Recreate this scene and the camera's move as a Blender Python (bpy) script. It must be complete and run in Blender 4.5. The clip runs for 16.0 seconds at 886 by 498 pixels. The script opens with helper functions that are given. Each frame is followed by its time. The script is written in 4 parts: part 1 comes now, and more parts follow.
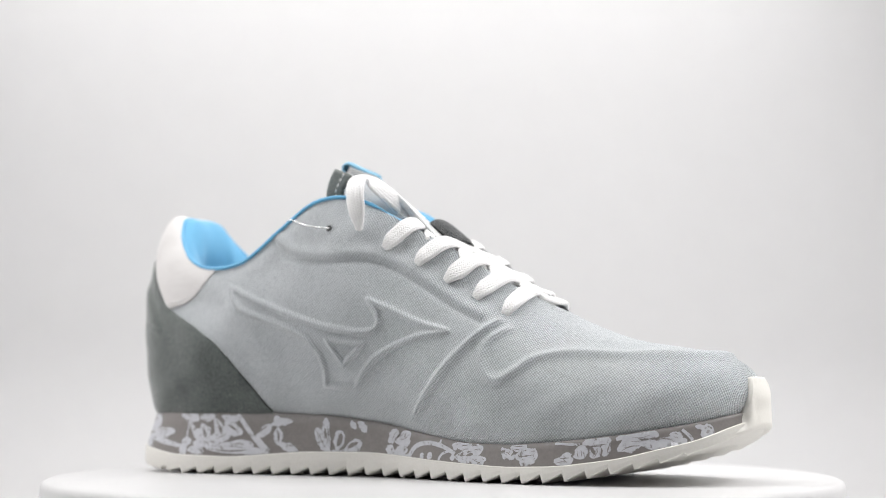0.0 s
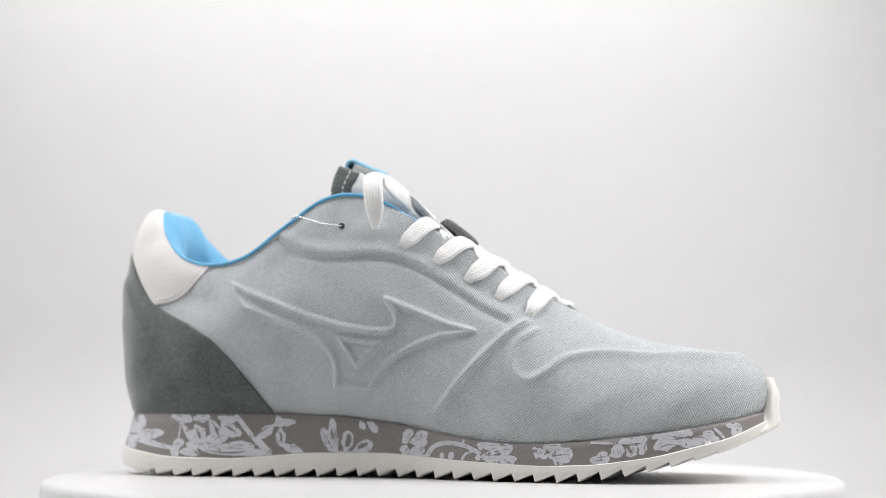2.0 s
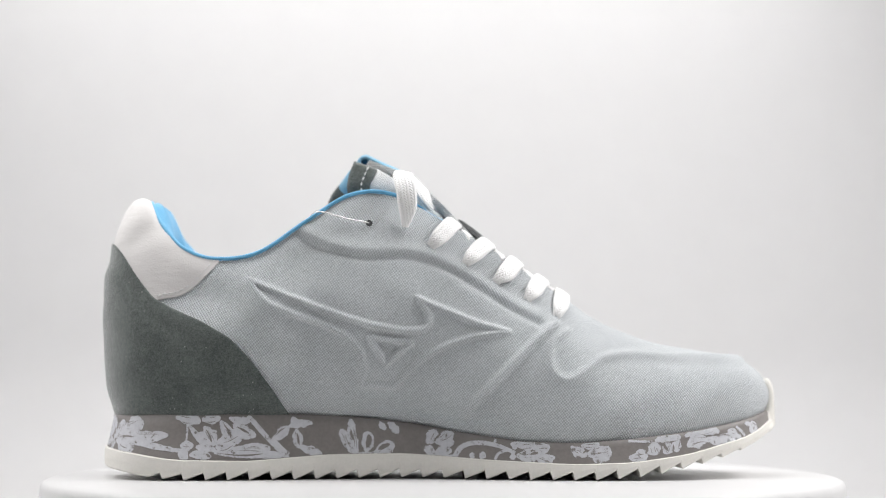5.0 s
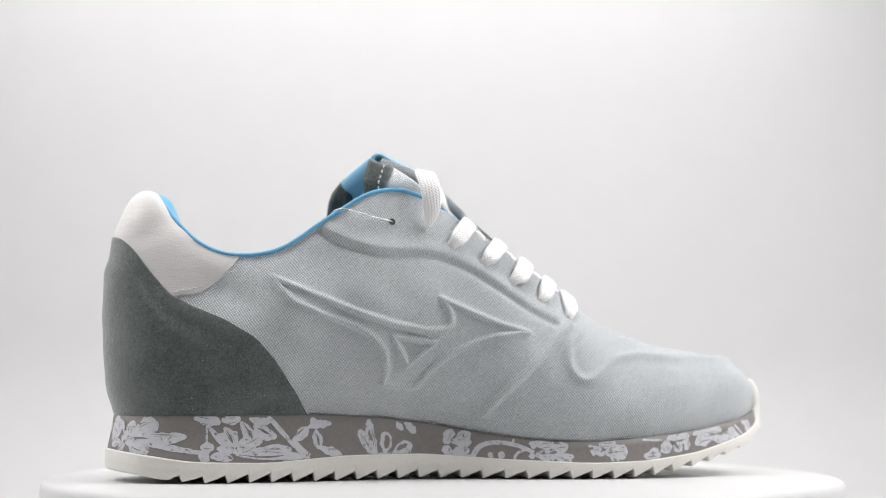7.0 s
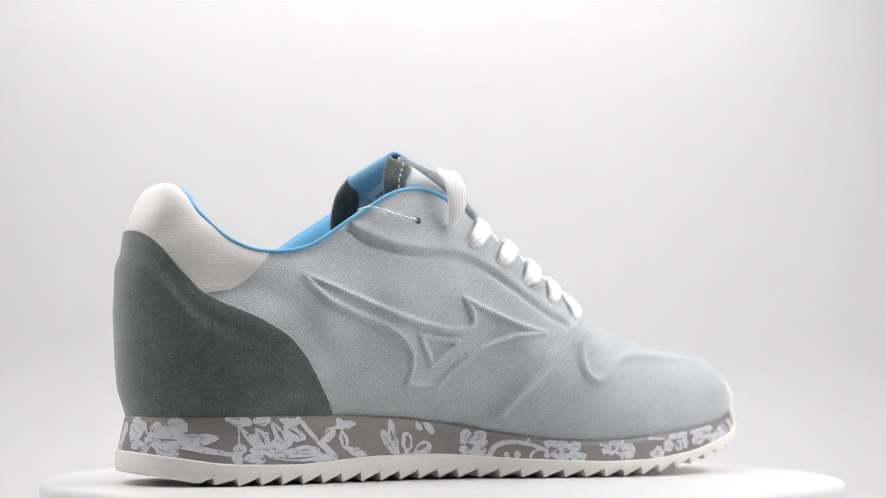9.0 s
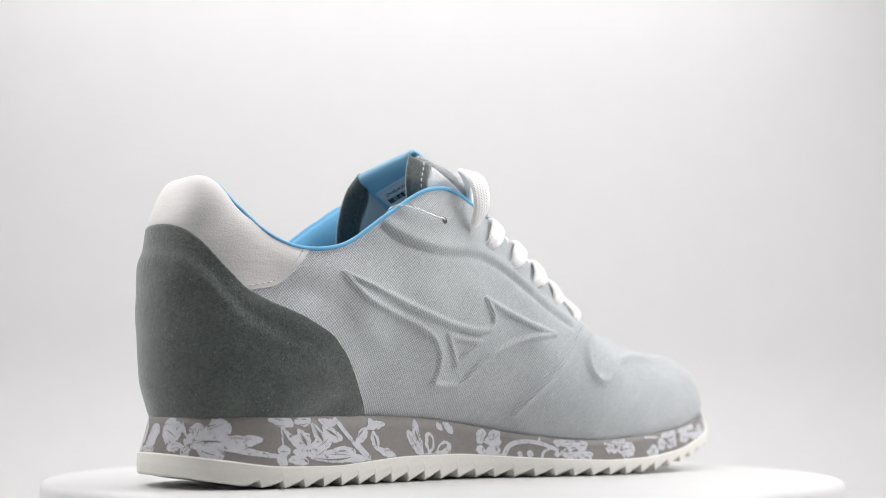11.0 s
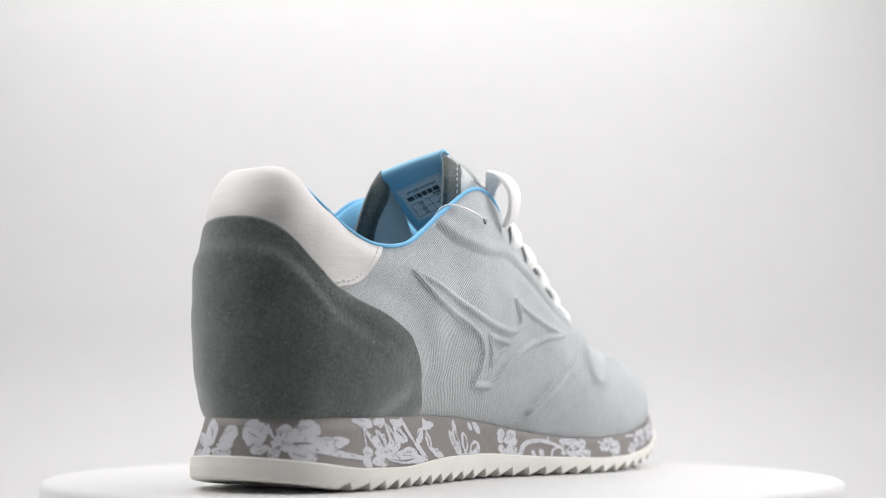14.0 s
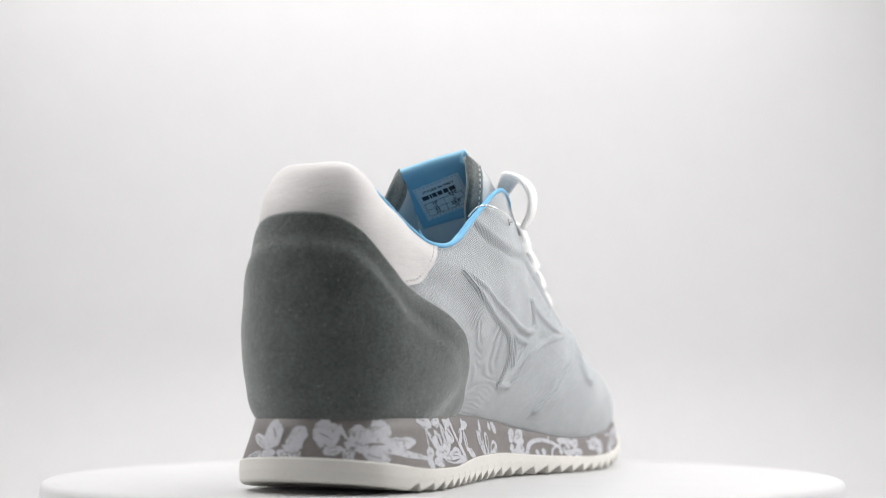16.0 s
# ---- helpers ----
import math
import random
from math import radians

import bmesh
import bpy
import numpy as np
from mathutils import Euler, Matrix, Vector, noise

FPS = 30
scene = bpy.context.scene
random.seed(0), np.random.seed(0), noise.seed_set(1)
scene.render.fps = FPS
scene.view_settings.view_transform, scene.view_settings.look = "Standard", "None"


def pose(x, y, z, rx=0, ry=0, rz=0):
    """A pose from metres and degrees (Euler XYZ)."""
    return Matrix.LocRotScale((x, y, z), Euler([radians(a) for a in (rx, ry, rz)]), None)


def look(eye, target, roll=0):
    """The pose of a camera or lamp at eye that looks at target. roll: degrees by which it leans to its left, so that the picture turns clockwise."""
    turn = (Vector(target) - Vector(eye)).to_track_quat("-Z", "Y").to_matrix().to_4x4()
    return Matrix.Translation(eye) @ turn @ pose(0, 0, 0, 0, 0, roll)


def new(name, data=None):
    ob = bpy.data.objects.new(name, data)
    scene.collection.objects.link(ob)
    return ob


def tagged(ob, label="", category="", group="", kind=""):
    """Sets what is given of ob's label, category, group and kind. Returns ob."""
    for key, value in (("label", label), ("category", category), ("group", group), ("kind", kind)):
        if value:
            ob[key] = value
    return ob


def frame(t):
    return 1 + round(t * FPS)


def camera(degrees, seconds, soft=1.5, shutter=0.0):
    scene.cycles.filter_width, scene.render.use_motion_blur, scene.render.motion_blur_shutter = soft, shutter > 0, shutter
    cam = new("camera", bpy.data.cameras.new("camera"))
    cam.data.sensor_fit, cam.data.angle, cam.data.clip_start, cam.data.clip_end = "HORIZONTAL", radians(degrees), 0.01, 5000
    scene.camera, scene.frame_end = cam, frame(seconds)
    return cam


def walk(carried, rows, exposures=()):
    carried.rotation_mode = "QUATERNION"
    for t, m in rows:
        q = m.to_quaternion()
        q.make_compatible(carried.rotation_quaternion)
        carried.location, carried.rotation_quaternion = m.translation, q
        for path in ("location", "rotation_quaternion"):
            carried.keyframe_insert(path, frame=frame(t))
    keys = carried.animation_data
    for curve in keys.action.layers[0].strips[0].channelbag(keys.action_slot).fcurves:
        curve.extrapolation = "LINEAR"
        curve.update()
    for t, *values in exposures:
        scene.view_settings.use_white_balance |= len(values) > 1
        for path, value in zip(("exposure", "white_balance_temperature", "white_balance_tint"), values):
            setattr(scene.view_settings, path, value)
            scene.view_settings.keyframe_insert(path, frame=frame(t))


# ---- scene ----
# A sneaker turning on a white turntable inside a lit white photo tent.
cam = camera(33.105, 16.0, soft=0.85)
EYE = (0.0, -0.68, 0.0373)
STAND = look(EYE, (0.0, 0.32, 0.0373 + math.tan(0.09525)))
walk(cam, [(0.0, STAND), (16.0, STAND)], exposures=[(0.0, 0.0), (16.0, 0.0)])
cam.data.dof.use_dof = True
cam.data.dof.focus_distance = 0.605
cam.data.dof.aperture_fstop = 6.5

# ---- light ----
world = bpy.data.worlds.new("world")
scene.world = world
world.use_nodes = True
world.node_tree.nodes["Background"].inputs["Color"].default_value = (0.9, 0.95, 1.0, 1)
world.node_tree.nodes["Background"].inputs["Strength"].default_value = 0.05


def area_lamp(name, eye, target, sx, sy, watts, colour=(1, 1, 1)):
    data = bpy.data.lights.new(name, "AREA")
    data.shape, data.size, data.size_y = "RECTANGLE", sx, sy
    data.energy, data.color = watts, colour
    ob = new(name, data)
    ob.matrix_world = look(eye, target)
    return ob


for lamp_x, lamp_watts in ((-0.38, 1.22), (0.38, 1.80)):
    area_lamp("tent_lamp", (lamp_x, -0.08, 0.36), (0.0, -0.04, 0.05), 0.40, 0.12, lamp_watts, (1.0, 0.99, 0.985))
area_lamp("tent_lamp", (0.0, -0.07, 0.455), (0.0, -0.06, 0.0), 0.46, 0.14, 1.20, (1.0, 0.99, 0.985))
# unseen rear lamp, added to brighten the upper backdrop
area_lamp("tent_lamp", (-0.05, 0.36, 0.46), (-0.05, 0.45, 0.0), 0.76, 0.06, 0.85, (1.0, 0.99, 0.985))


# ---- materials ----
def material(name, colour, rough=0.6, metal=0.0, sheen=0.0, spec=0.5):
    m = bpy.data.materials.new(name)
    m.use_nodes = True
    b = m.node_tree.nodes["Principled BSDF"]
    b.inputs["Base Color"].default_value = (*colour, 1)
    b.inputs["Roughness"].default_value = rough
    b.inputs["Metallic"].default_value = metal
    b.inputs["Sheen Weight"].default_value = sheen
    b.inputs["Specular IOR Level"].default_value = spec
    return m, m.node_tree, b


def node(tree, kind, **values):
    n = tree.nodes.new(kind)
    for key, value in values.items():
        n.inputs[key].default_value = value
    return n


def math_node(tree, op, a, b=None):
    n = tree.nodes.new("ShaderNodeMath")
    n.operation = op
    for i, v in enumerate((a, b)):
        if v is None:
            continue
        if isinstance(v, (int, float)):
            n.inputs[i].default_value = v
        else:
            tree.links.new(v, n.inputs[i])
    return n.outputs[0]


def noise_at(tree, scale, detail=3, rough=0.6, coord="Object"):
    tc = tree.nodes.new("ShaderNodeTexCoord")
    n = node(tree, "ShaderNodeTexNoise", Scale=scale, Detail=detail, Roughness=rough)
    tree.links.new(tc.outputs[coord], n.inputs["Vector"])
    return n.outputs["Fac"]


def tint(tree, b, lo, hi, *facs, span=(0.3, 0.7)):
    """Blend two colours by the mean of some grey patterns."""
    total = facs[0]
    for f in facs[1:]:
        total = math_node(tree, "ADD", total, f)
    mean = math_node(tree, "MULTIPLY", total, 1.0 / len(facs))
    ramp = tree.nodes.new("ShaderNodeValToRGB")
    ramp.color_ramp.elements[0].position, ramp.color_ramp.elements[1].position = span
    ramp.color_ramp.elements[0].color, ramp.color_ramp.elements[1].color = (*lo, 1), (*hi, 1)
    tree.links.new(mean, ramp.inputs["Fac"])
    tree.links.new(ramp.outputs["Color"], b.inputs["Base Color"])


def bump(tree, b, height, strength, distance):
    n = node(tree, "ShaderNodeBump", Strength=strength, Distance=distance)
    tree.links.new(height, n.inputs["Height"])
    tree.links.new(n.outputs["Normal"], b.inputs["Normal"])


def weave_height(tree, pitch_x, pitch_y, stray=1.0):
    """Plain weave in the cloth's own metres (UV): rounded crowns where a thread passes over, thick and thin threads."""
    uv = tree.nodes.new("ShaderNodeUVMap")
    wob = node(tree, "ShaderNodeTexNoise", Scale=70.0, Detail=2.0)
    tree.links.new(uv.outputs["UV"], wob.inputs["Vector"])
    slub = node(tree, "ShaderNodeTexNoise", Scale=420.0, Detail=2.0)
    tree.links.new(uv.outputs["UV"], slub.inputs["Vector"])
    sep = tree.nodes.new("ShaderNodeSeparateXYZ")
    tree.links.new(uv.outputs["UV"], sep.inputs[0])
    shift_x = math_node(tree, "MULTIPLY", math_node(tree, "ADD", wob.outputs["Fac"], slub.outputs["Fac"]), 0.00085 * stray)
    shift_y = math_node(tree, "MULTIPLY", math_node(tree, "SUBTRACT", wob.outputs["Fac"], slub.outputs["Fac"]), 0.00085 * stray)
    x = math_node(tree, "MULTIPLY", math_node(tree, "ADD", sep.outputs[0], shift_x), math.pi / pitch_x)
    y = math_node(tree, "MULTIPLY", math_node(tree, "ADD", sep.outputs[1], shift_y), math.pi / pitch_y)
    crowns = math_node(tree, "MULTIPLY", math_node(tree, "SINE", x), math_node(tree, "SINE", y))
    warp = math_node(tree, "MULTIPLY", math_node(tree, "ABSOLUTE", math_node(tree, "SINE", y)), 0.2)
    return math_node(tree, "ADD", crowns, warp)


def canvas(name, lo, hi, px=0.00118, py=0.00076, strength=0.72, stray=1.0, shade=0.34):
    m, t, b = material(name, hi, 0.92, sheen=0.5, spec=0.15)
    hgt = weave_height(t, px, py, stray)
    fine = noise_at(t, 2600.0, 2)
    fleck = noise_at(t, 700.0, 2)
    big = noise_at(t, 45.0, 4)
    # weave hollows tinted darker: the shade between threads is put into the colour
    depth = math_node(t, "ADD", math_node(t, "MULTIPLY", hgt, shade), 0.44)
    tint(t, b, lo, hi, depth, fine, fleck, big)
    bump(t, b, math_node(t, "ADD", hgt, math_node(t, "MULTIPLY", fine, 0.8)), strength, 0.0005)
    return m


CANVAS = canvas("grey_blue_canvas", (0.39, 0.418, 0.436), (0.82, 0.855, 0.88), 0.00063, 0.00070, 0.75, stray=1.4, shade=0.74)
TONGUE_CLOTH = canvas("pale_canvas", (0.68, 0.69, 0.69), (0.86, 0.87, 0.87), 0.0006, 0.0006, 0.5)


def suede_material():
    m, t, b = material("dark_suede", (0.1, 0.12, 0.115), 0.95, sheen=0.6, spec=0.1)
    fine, mid, big = noise_at(t, 1700.0, 3), noise_at(t, 620.0, 3), noise_at(t, 60.0, 3)
    tint(t, b, (0.058, 0.068, 0.065), (0.150, 0.170, 0.160), fine, mid, big, fine, span=(0.38, 0.64))
    # pale lint caught in the nap
    vor = node(t, "ShaderNodeTexVoronoi", Scale=330.0)
    tc = t.nodes.new("ShaderNodeTexCoord")
    t.links.new(tc.outputs["Object"], vor.inputs["Vector"])
    dot = math_node(t, "LESS_THAN", vor.outputs["Distance"], 0.085)
    some = math_node(t, "GREATER_THAN", noise_at(t, 55.0, 2), 0.53)
    mix = t.nodes.new("ShaderNodeMix")
    mix.data_type = "RGBA"
    t.links.new(math_node(t, "MULTIPLY", dot, some), mix.inputs["Factor"])
    t.links.new(b.inputs["Base Color"].links[0].from_socket, mix.inputs[6])
    mix.inputs[7].default_value = (0.34, 0.35, 0.34, 1)
    t.links.new(mix.outputs[2], b.inputs["Base Color"])
    bump(t, b, math_node(t, "ADD", fine, mid), 0.6, 0.0004)
    return m


def leather_material():
    m, t, b = material("white_leather", (0.8, 0.78, 0.76), 0.5, spec=0.35)
    vor = node(t, "ShaderNodeTexVoronoi", Scale=1500.0)
    tc = t.nodes.new("ShaderNodeTexCoord")
    t.links.new(tc.outputs["Object"], vor.inputs["Vector"])
    stretch = t.nodes.new("ShaderNodeMapping")
    stretch.inputs["Scale"].default_value = (1.0, 1.0, 4.5)
    t.links.new(tc.outputs["Object"], stretch.inputs["Vector"])
    fold = node(t, "ShaderNodeTexNoise", Scale=70.0, Detail=6.0, Roughness=0.65)
    t.links.new(stretch.outputs["Vector"], fold.inputs["Vector"])
    crease = fold.outputs["Fac"]
    tint(t, b, (0.635, 0.615, 0.607), (0.705, 0.687, 0.68), noise_at(t, 30.0, 4), crease)
    bump(t, b, math_node(t, "ADD", math_node(t, "MULTIPLY", vor.outputs["Distance"], 0.25), crease), 0.35, 0.0007)
    return m


def plain_material(name, lo, hi, rough, grain=900.0, strength=0.12, spec=0.4, sheen=0.0):
    m, t, b = material(name, hi, rough, spec=spec, sheen=sheen)
    fine, big = noise_at(t, grain, 3), noise_at(t, 35.0, 4)
    tint(t, b, lo, hi, fine, big)
    bump(t, b, fine, strength, 0.0003)
    return m


SUEDE = suede_material()
LEATHER = leather_material()
BLUE = plain_material("sky_blue_lining", (0.10, 0.36, 0.60), (0.17, 0.47, 0.72), 0.6, 1400.0, 0.15, sheen=0.2)
BLUE_TAPE = plain_material("blue_tape", (0.20, 0.43, 0.59), (0.27, 0.52, 0.69), 0.5, 1800.0, 0.1)
MIDSOLE = plain_material("taupe_foam", (0.20, 0.184, 0.178), (0.265, 0.245, 0.236), 0.5, 700.0, 0.05)
RUBBER = plain_material("cream_rubber", (0.74, 0.72, 0.67), (0.82, 0.80, 0.755), 0.55, 900.0, 0.06)


def ink_material():
    """White print, rubbed through to the foam in small worn specks."""
    m, t, b = material("white_print", (0.6, 0.6, 0.63), 0.6, spec=0.3)
    worn = noise_at(t, 420.0, 5, 0.7)
    ramp = t.nodes.new("ShaderNodeValToRGB")
    ramp.color_ramp.elements[0].position, ramp.color_ramp.elements[1].position = 0.36, 0.42
    ramp.color_ramp.elements[0].color, ramp.color_ramp.elements[1].color = (0.23, 0.213, 0.206, 1), (0.56, 0.565, 0.60, 1)
    extra = ramp.color_ramp.elements.new(0.75)
    extra.color = (0.66, 0.665, 0.70, 1)
    t.links.new(worn, ramp.inputs["Fac"])
    t.links.new(ramp.outputs["Color"], b.inputs["Base Color"])
    bump(t, b, worn, 0.2, 0.0002)
    return m


INK = ink_material()


def braid_material():
    """Flat braid: columns of slanting strands that meet in chevrons."""
    m, t, b = material("white_lace_braid", (0.86, 0.855, 0.85), 0.75, sheen=0.2, spec=0.25)
    uv = t.nodes.new("ShaderNodeUVMap")
    sep = t.nodes.new("ShaderNodeSeparateXYZ")
    t.links.new(uv.outputs["UV"], sep.inputs[0])
    loose = math_node(t, "MULTIPLY", noise_at(t, 300.0, 2), 0.0009)
    fold = math_node(t, "PINGPONG", math_node(t, "ADD", sep.outputs[1], loose), 0.00135)
    slant = math_node(t, "ADD", sep.outputs[0], math_node(t, "MULTIPLY", fold, 0.85))
    strand = math_node(t, "ABSOLUTE", math_node(t, "SINE", math_node(t, "MULTIPLY", slant, math.pi / 0.00115)))
    groove = math_node(t, "SINE", math_node(t, "MULTIPLY", fold, math.pi / 0.00135))
    hgt = math_node(t, "ADD", strand, math_node(t, "MULTIPLY", groove, 0.8))
    fine = noise_at(t, 3000.0, 2)
    # grooves of the braid coloured darker, standing in for shade between strands
    tint(t, b, (0.84, 0.83, 0.825), (0.97, 0.965, 0.96), math_node(t, "MULTIPLY", hgt, 0.55), fine, span=(0.25, 0.65))
    bump(t, b, math_node(t, "ADD", hgt, math_node(t, "MULTIPLY", fine, 0.4)), 0.5, 0.0005)
    return m


LACE = braid_material()
THREAD = plain_material("white_thread", (0.6, 0.6, 0.6), (0.8, 0.79, 0.78), 0.7)
DARK = plain_material("eyelet_shade", (0.06, 0.063, 0.065), (0.09, 0.093, 0.095), 0.9)
WEBBING = canvas("dark_webbing", (0.022, 0.026, 0.027), (0.05, 0.056, 0.057), 0.0007, 0.0007, 0.8)
LABEL = plain_material("label_cloth", (0.60, 0.65, 0.68), (0.70, 0.75, 0.78), 0.7, 1800.0, 0.1)
PRINT_DARK = plain_material("label_print", (0.03, 0.035, 0.045), (0.05, 0.055, 0.065), 0.6)
PLATE = plain_material("white_plate", (0.667, 0.663, 0.665), (0.707, 0.703, 0.705), 0.35, 300.0, 0.02)
PAPER = plain_material("white_sweep", (0.651, 0.648, 0.650), (0.681, 0.678, 0.680), 0.8, 200.0, 0.02)
ROOM = plain_material("grey_room", (0.20, 0.20, 0.20), (0.26, 0.26, 0.26), 0.9, 20.0, 0.02)
TAG, tag_tree, tag_bsdf = material("clear_nylon", (0.9, 0.9, 0.9), 0.25)
tag_bsdf.inputs["Transmission Weight"].default_value = 0.5


# ---- mesh helpers ----
def mesh_from(name, verts, faces, mat, parent=None, label="", uvs=None, smooth=True):
    data = bpy.data.meshes.new(name)
    data.from_pydata([tuple(map(float, v)) for v in verts], [], faces)
    data.materials.append(mat)
    if uvs is not None:
        layer = data.uv_layers.new(name="UVMap")
        idx = np.empty(len(data.loops), dtype=np.int32)
        data.loops.foreach_get("vertex_index", idx)
        layer.data.foreach_set("uv", np.asarray(uvs, dtype=np.float32)[idx].ravel())
    data.polygons.foreach_set("use_smooth", [smooth] * len(data.polygons))
    data.update()
    ob = new(name, data)
    ob.parent = parent
    if label:
        ob["label"] = label
    return ob


def grid_faces(n, m, close_n=False, start=0, flip=False):
    out = []
    for i in range(n if close_n else n - 1):
        j0, j1 = start + i * m, start + ((i + 1) % n) * m
        for k in range(m - 1):
            q = (j0 + k, j1 + k, j1 + k + 1, j0 + k + 1)
            out.append(q[::-1] if flip else q)
    return out


def grid_mesh(name, g, mat, parent, label="", flip=False, close_n=False, uv=None):
    """A mesh from an (n, m, 3) grid of places, with UVs in metres along its lines."""
    n, m = g.shape[:2]
    if uv is not None:
        return mesh_from(name, g.reshape(-1, 3), grid_faces(n, m, close_n, flip=flip), mat, parent, label, uv.reshape(-1, 2))
    du = np.linalg.norm(np.diff(g, axis=0), axis=2).mean(axis=1)
    x = np.concatenate([[0], np.cumsum(du)])
    dv = np.linalg.norm(np.diff(g, axis=1), axis=2)
    y = np.concatenate([np.zeros((n, 1)), np.cumsum(dv, axis=1)], axis=1)
    uv = np.stack([np.repeat(x[:, None], m, 1), y], axis=2).reshape(-1, 2)
    return mesh_from(name, g.reshape(-1, 3), grid_faces(n, m, close_n, flip=flip), mat, parent, label, uv)


def spline(rows, n, before=None, after=None):
    """A Catmull-Rom curve through the rows, at n even steps of the row number."""
    p = np.asarray(rows, dtype=float)
    before = 2 * p[0] - p[1] if before is None else before
    after = 2 * p[-1] - p[-2] if after is None else after
    q = np.vstack([before, p, after])
    t = np.linspace(0, len(p) - 1, n)
    i = np.minimum(t.astype(int), len(p) - 2)
    f = (t - i)[:, None]
    a, b, c, d = q[i], q[i + 1], q[i + 2], q[i + 3]
    return 0.5 * (2 * b + (c - a) * f + (2 * a - 5 * b + 4 * c - d) * f**2 + (3 * b - a - 3 * c + d) * f**3)


def curve_of(pairs):
    """A smooth function through (x, y) pairs, in millimetres, that takes and gives metres."""
    xs, ys = np.array(pairs, dtype=float).T / 1000.0
    fine = np.linspace(xs[0], xs[-1], 400)
    base = np.interp(fine, xs, ys)
    k = np.ones(15) / 15.0
    pad = np.concatenate([np.full(7, base[0]), base, np.full(7, base[-1])])
    soft = np.convolve(pad, k, "valid")
    return lambda x: np.interp(x, fine, soft)


def tube(name, path, radius, mat, parent, label="", sides=10, closed=False):
    p = np.asarray(path, dtype=float)
    tang = np.gradient(p, axis=0)
    tang /= np.linalg.norm(tang, axis=1)[:, None]
    ref = np.array([0.13, 0.21, 0.97])
    a = np.cross(tang, ref)
    a /= np.linalg.norm(a, axis=1)[:, None]
    b = np.cross(tang, a)
    ang = np.linspace(0, 2 * math.pi, sides + 1)
    r = radius if np.ndim(radius) else np.full(len(p), radius)
    g = p[:, None, :] + r[:, None, None] * (a[:, None, :] * np.cos(ang)[None, :, None] + b[:, None, :] * np.sin(ang)[None, :, None])
    return grid_mesh(name, g, mat, parent, label)


def ribbon(name, path, up, width, thick, mat, parent, label=""):
    """A flat band with rounded edges along a path; up: the way its flat side faces, row by row."""
    p, u = np.asarray(path, dtype=float), np.asarray(up, dtype=float)
    tang = np.gradient(p, axis=0)
    tang /= np.linalg.norm(tang, axis=1)[:, None]
    side = np.cross(tang, u)
    side /= np.linalg.norm(side, axis=1)[:, None]
    nrm = np.cross(side, tang)
    ang = np.linspace(0, 2 * math.pi, 17)
    cx = np.sign(np.cos(ang)) * np.abs(np.cos(ang)) ** 0.6 * 0.5
    cy = np.sign(np.sin(ang)) * np.abs(np.sin(ang)) ** 0.8 * 0.5
    w = np.asarray(width) * np.ones(len(p))
    g = p[:, None, :] + side[:, None, :] * (w[:, None] * cx[None, :])[:, :, None] + nrm[:, None, :] * (thick * cy)[None, :, None]
    return grid_mesh(name, g, mat, parent, label)


# ---- photo tent and turntable ----
def sweep():
    """White paper that runs over the floor and bends up behind."""
    prof = [(-0.34, -0.034)]
    prof += [(0.37 + 0.11 * math.sin(a), 0.076 - 0.11 * math.cos(a)) for a in np.linspace(0, math.pi / 2, 24)]
    prof += [(0.48, 0.47)]
    g = np.array([[(x, y, z) for y, z in prof] for x in np.linspace(-0.46, 0.46, 12)])
    ob = grid_mesh("backdrop", g, PAPER, None)
    return tagged(ob, "seamless white paper sweep curving up behind the turntable", "backdrop", kind="structure")


def panel(name, lo, hi, mat, label):
    bm = bmesh.new()
    bmesh.ops.create_cube(bm, size=1.0)
    for v in bm.verts:
        v.co = [lo[k] + (v.co[k] + 0.5) * (hi[k] - lo[k]) for k in range(3)]
    data = bpy.data.meshes.new(name)
    bm.to_mesh(data)
    bm.free()
    data.materials.append(mat)
    return tagged(new(name, data), label, "wall", kind="structure")


sweep()
panel("wall_west", (-0.475, -0.34, -0.05), (-0.462, 0.49, 0.47), PAPER, "white side wall of the photo tent")
panel("wall_east", (0.462, -0.34, -0.05), (0.475, 0.49, 0.47), PAPER, "white side wall of the photo tent")
panel("ceiling", (-0.475, -0.34, 0.472), (0.475, 0.49, 0.485), PAPER, "white top of the photo tent")
panel("floor", (-2.0, -2.0, -0.08), (2.0, 1.5, -0.052), ROOM, "plain grey table and floor under the tent")
panel("wall_south", (-2.0, -2.02, -0.08), (2.0, -2.0, 2.0), ROOM, "plain grey wall of the room behind the camera")
panel("wall_north", (-2.0, 1.5, -0.08), (2.0, 1.52, 2.0), ROOM, "plain grey wall of the room behind the tent")
panel("wall_left", (-2.02, -2.0, -0.08), (-2.0, 1.5, 2.0), ROOM, "plain grey side wall of the room")
panel("wall_right", (2.0, -2.0, -0.08), (2.02, 1.5, 2.0), ROOM, "plain grey side wall of the room")
panel("ceiling", (-2.0, -2.0, 2.0), (2.0, 1.5, 2.02), ROOM, "plain grey ceiling of the room")


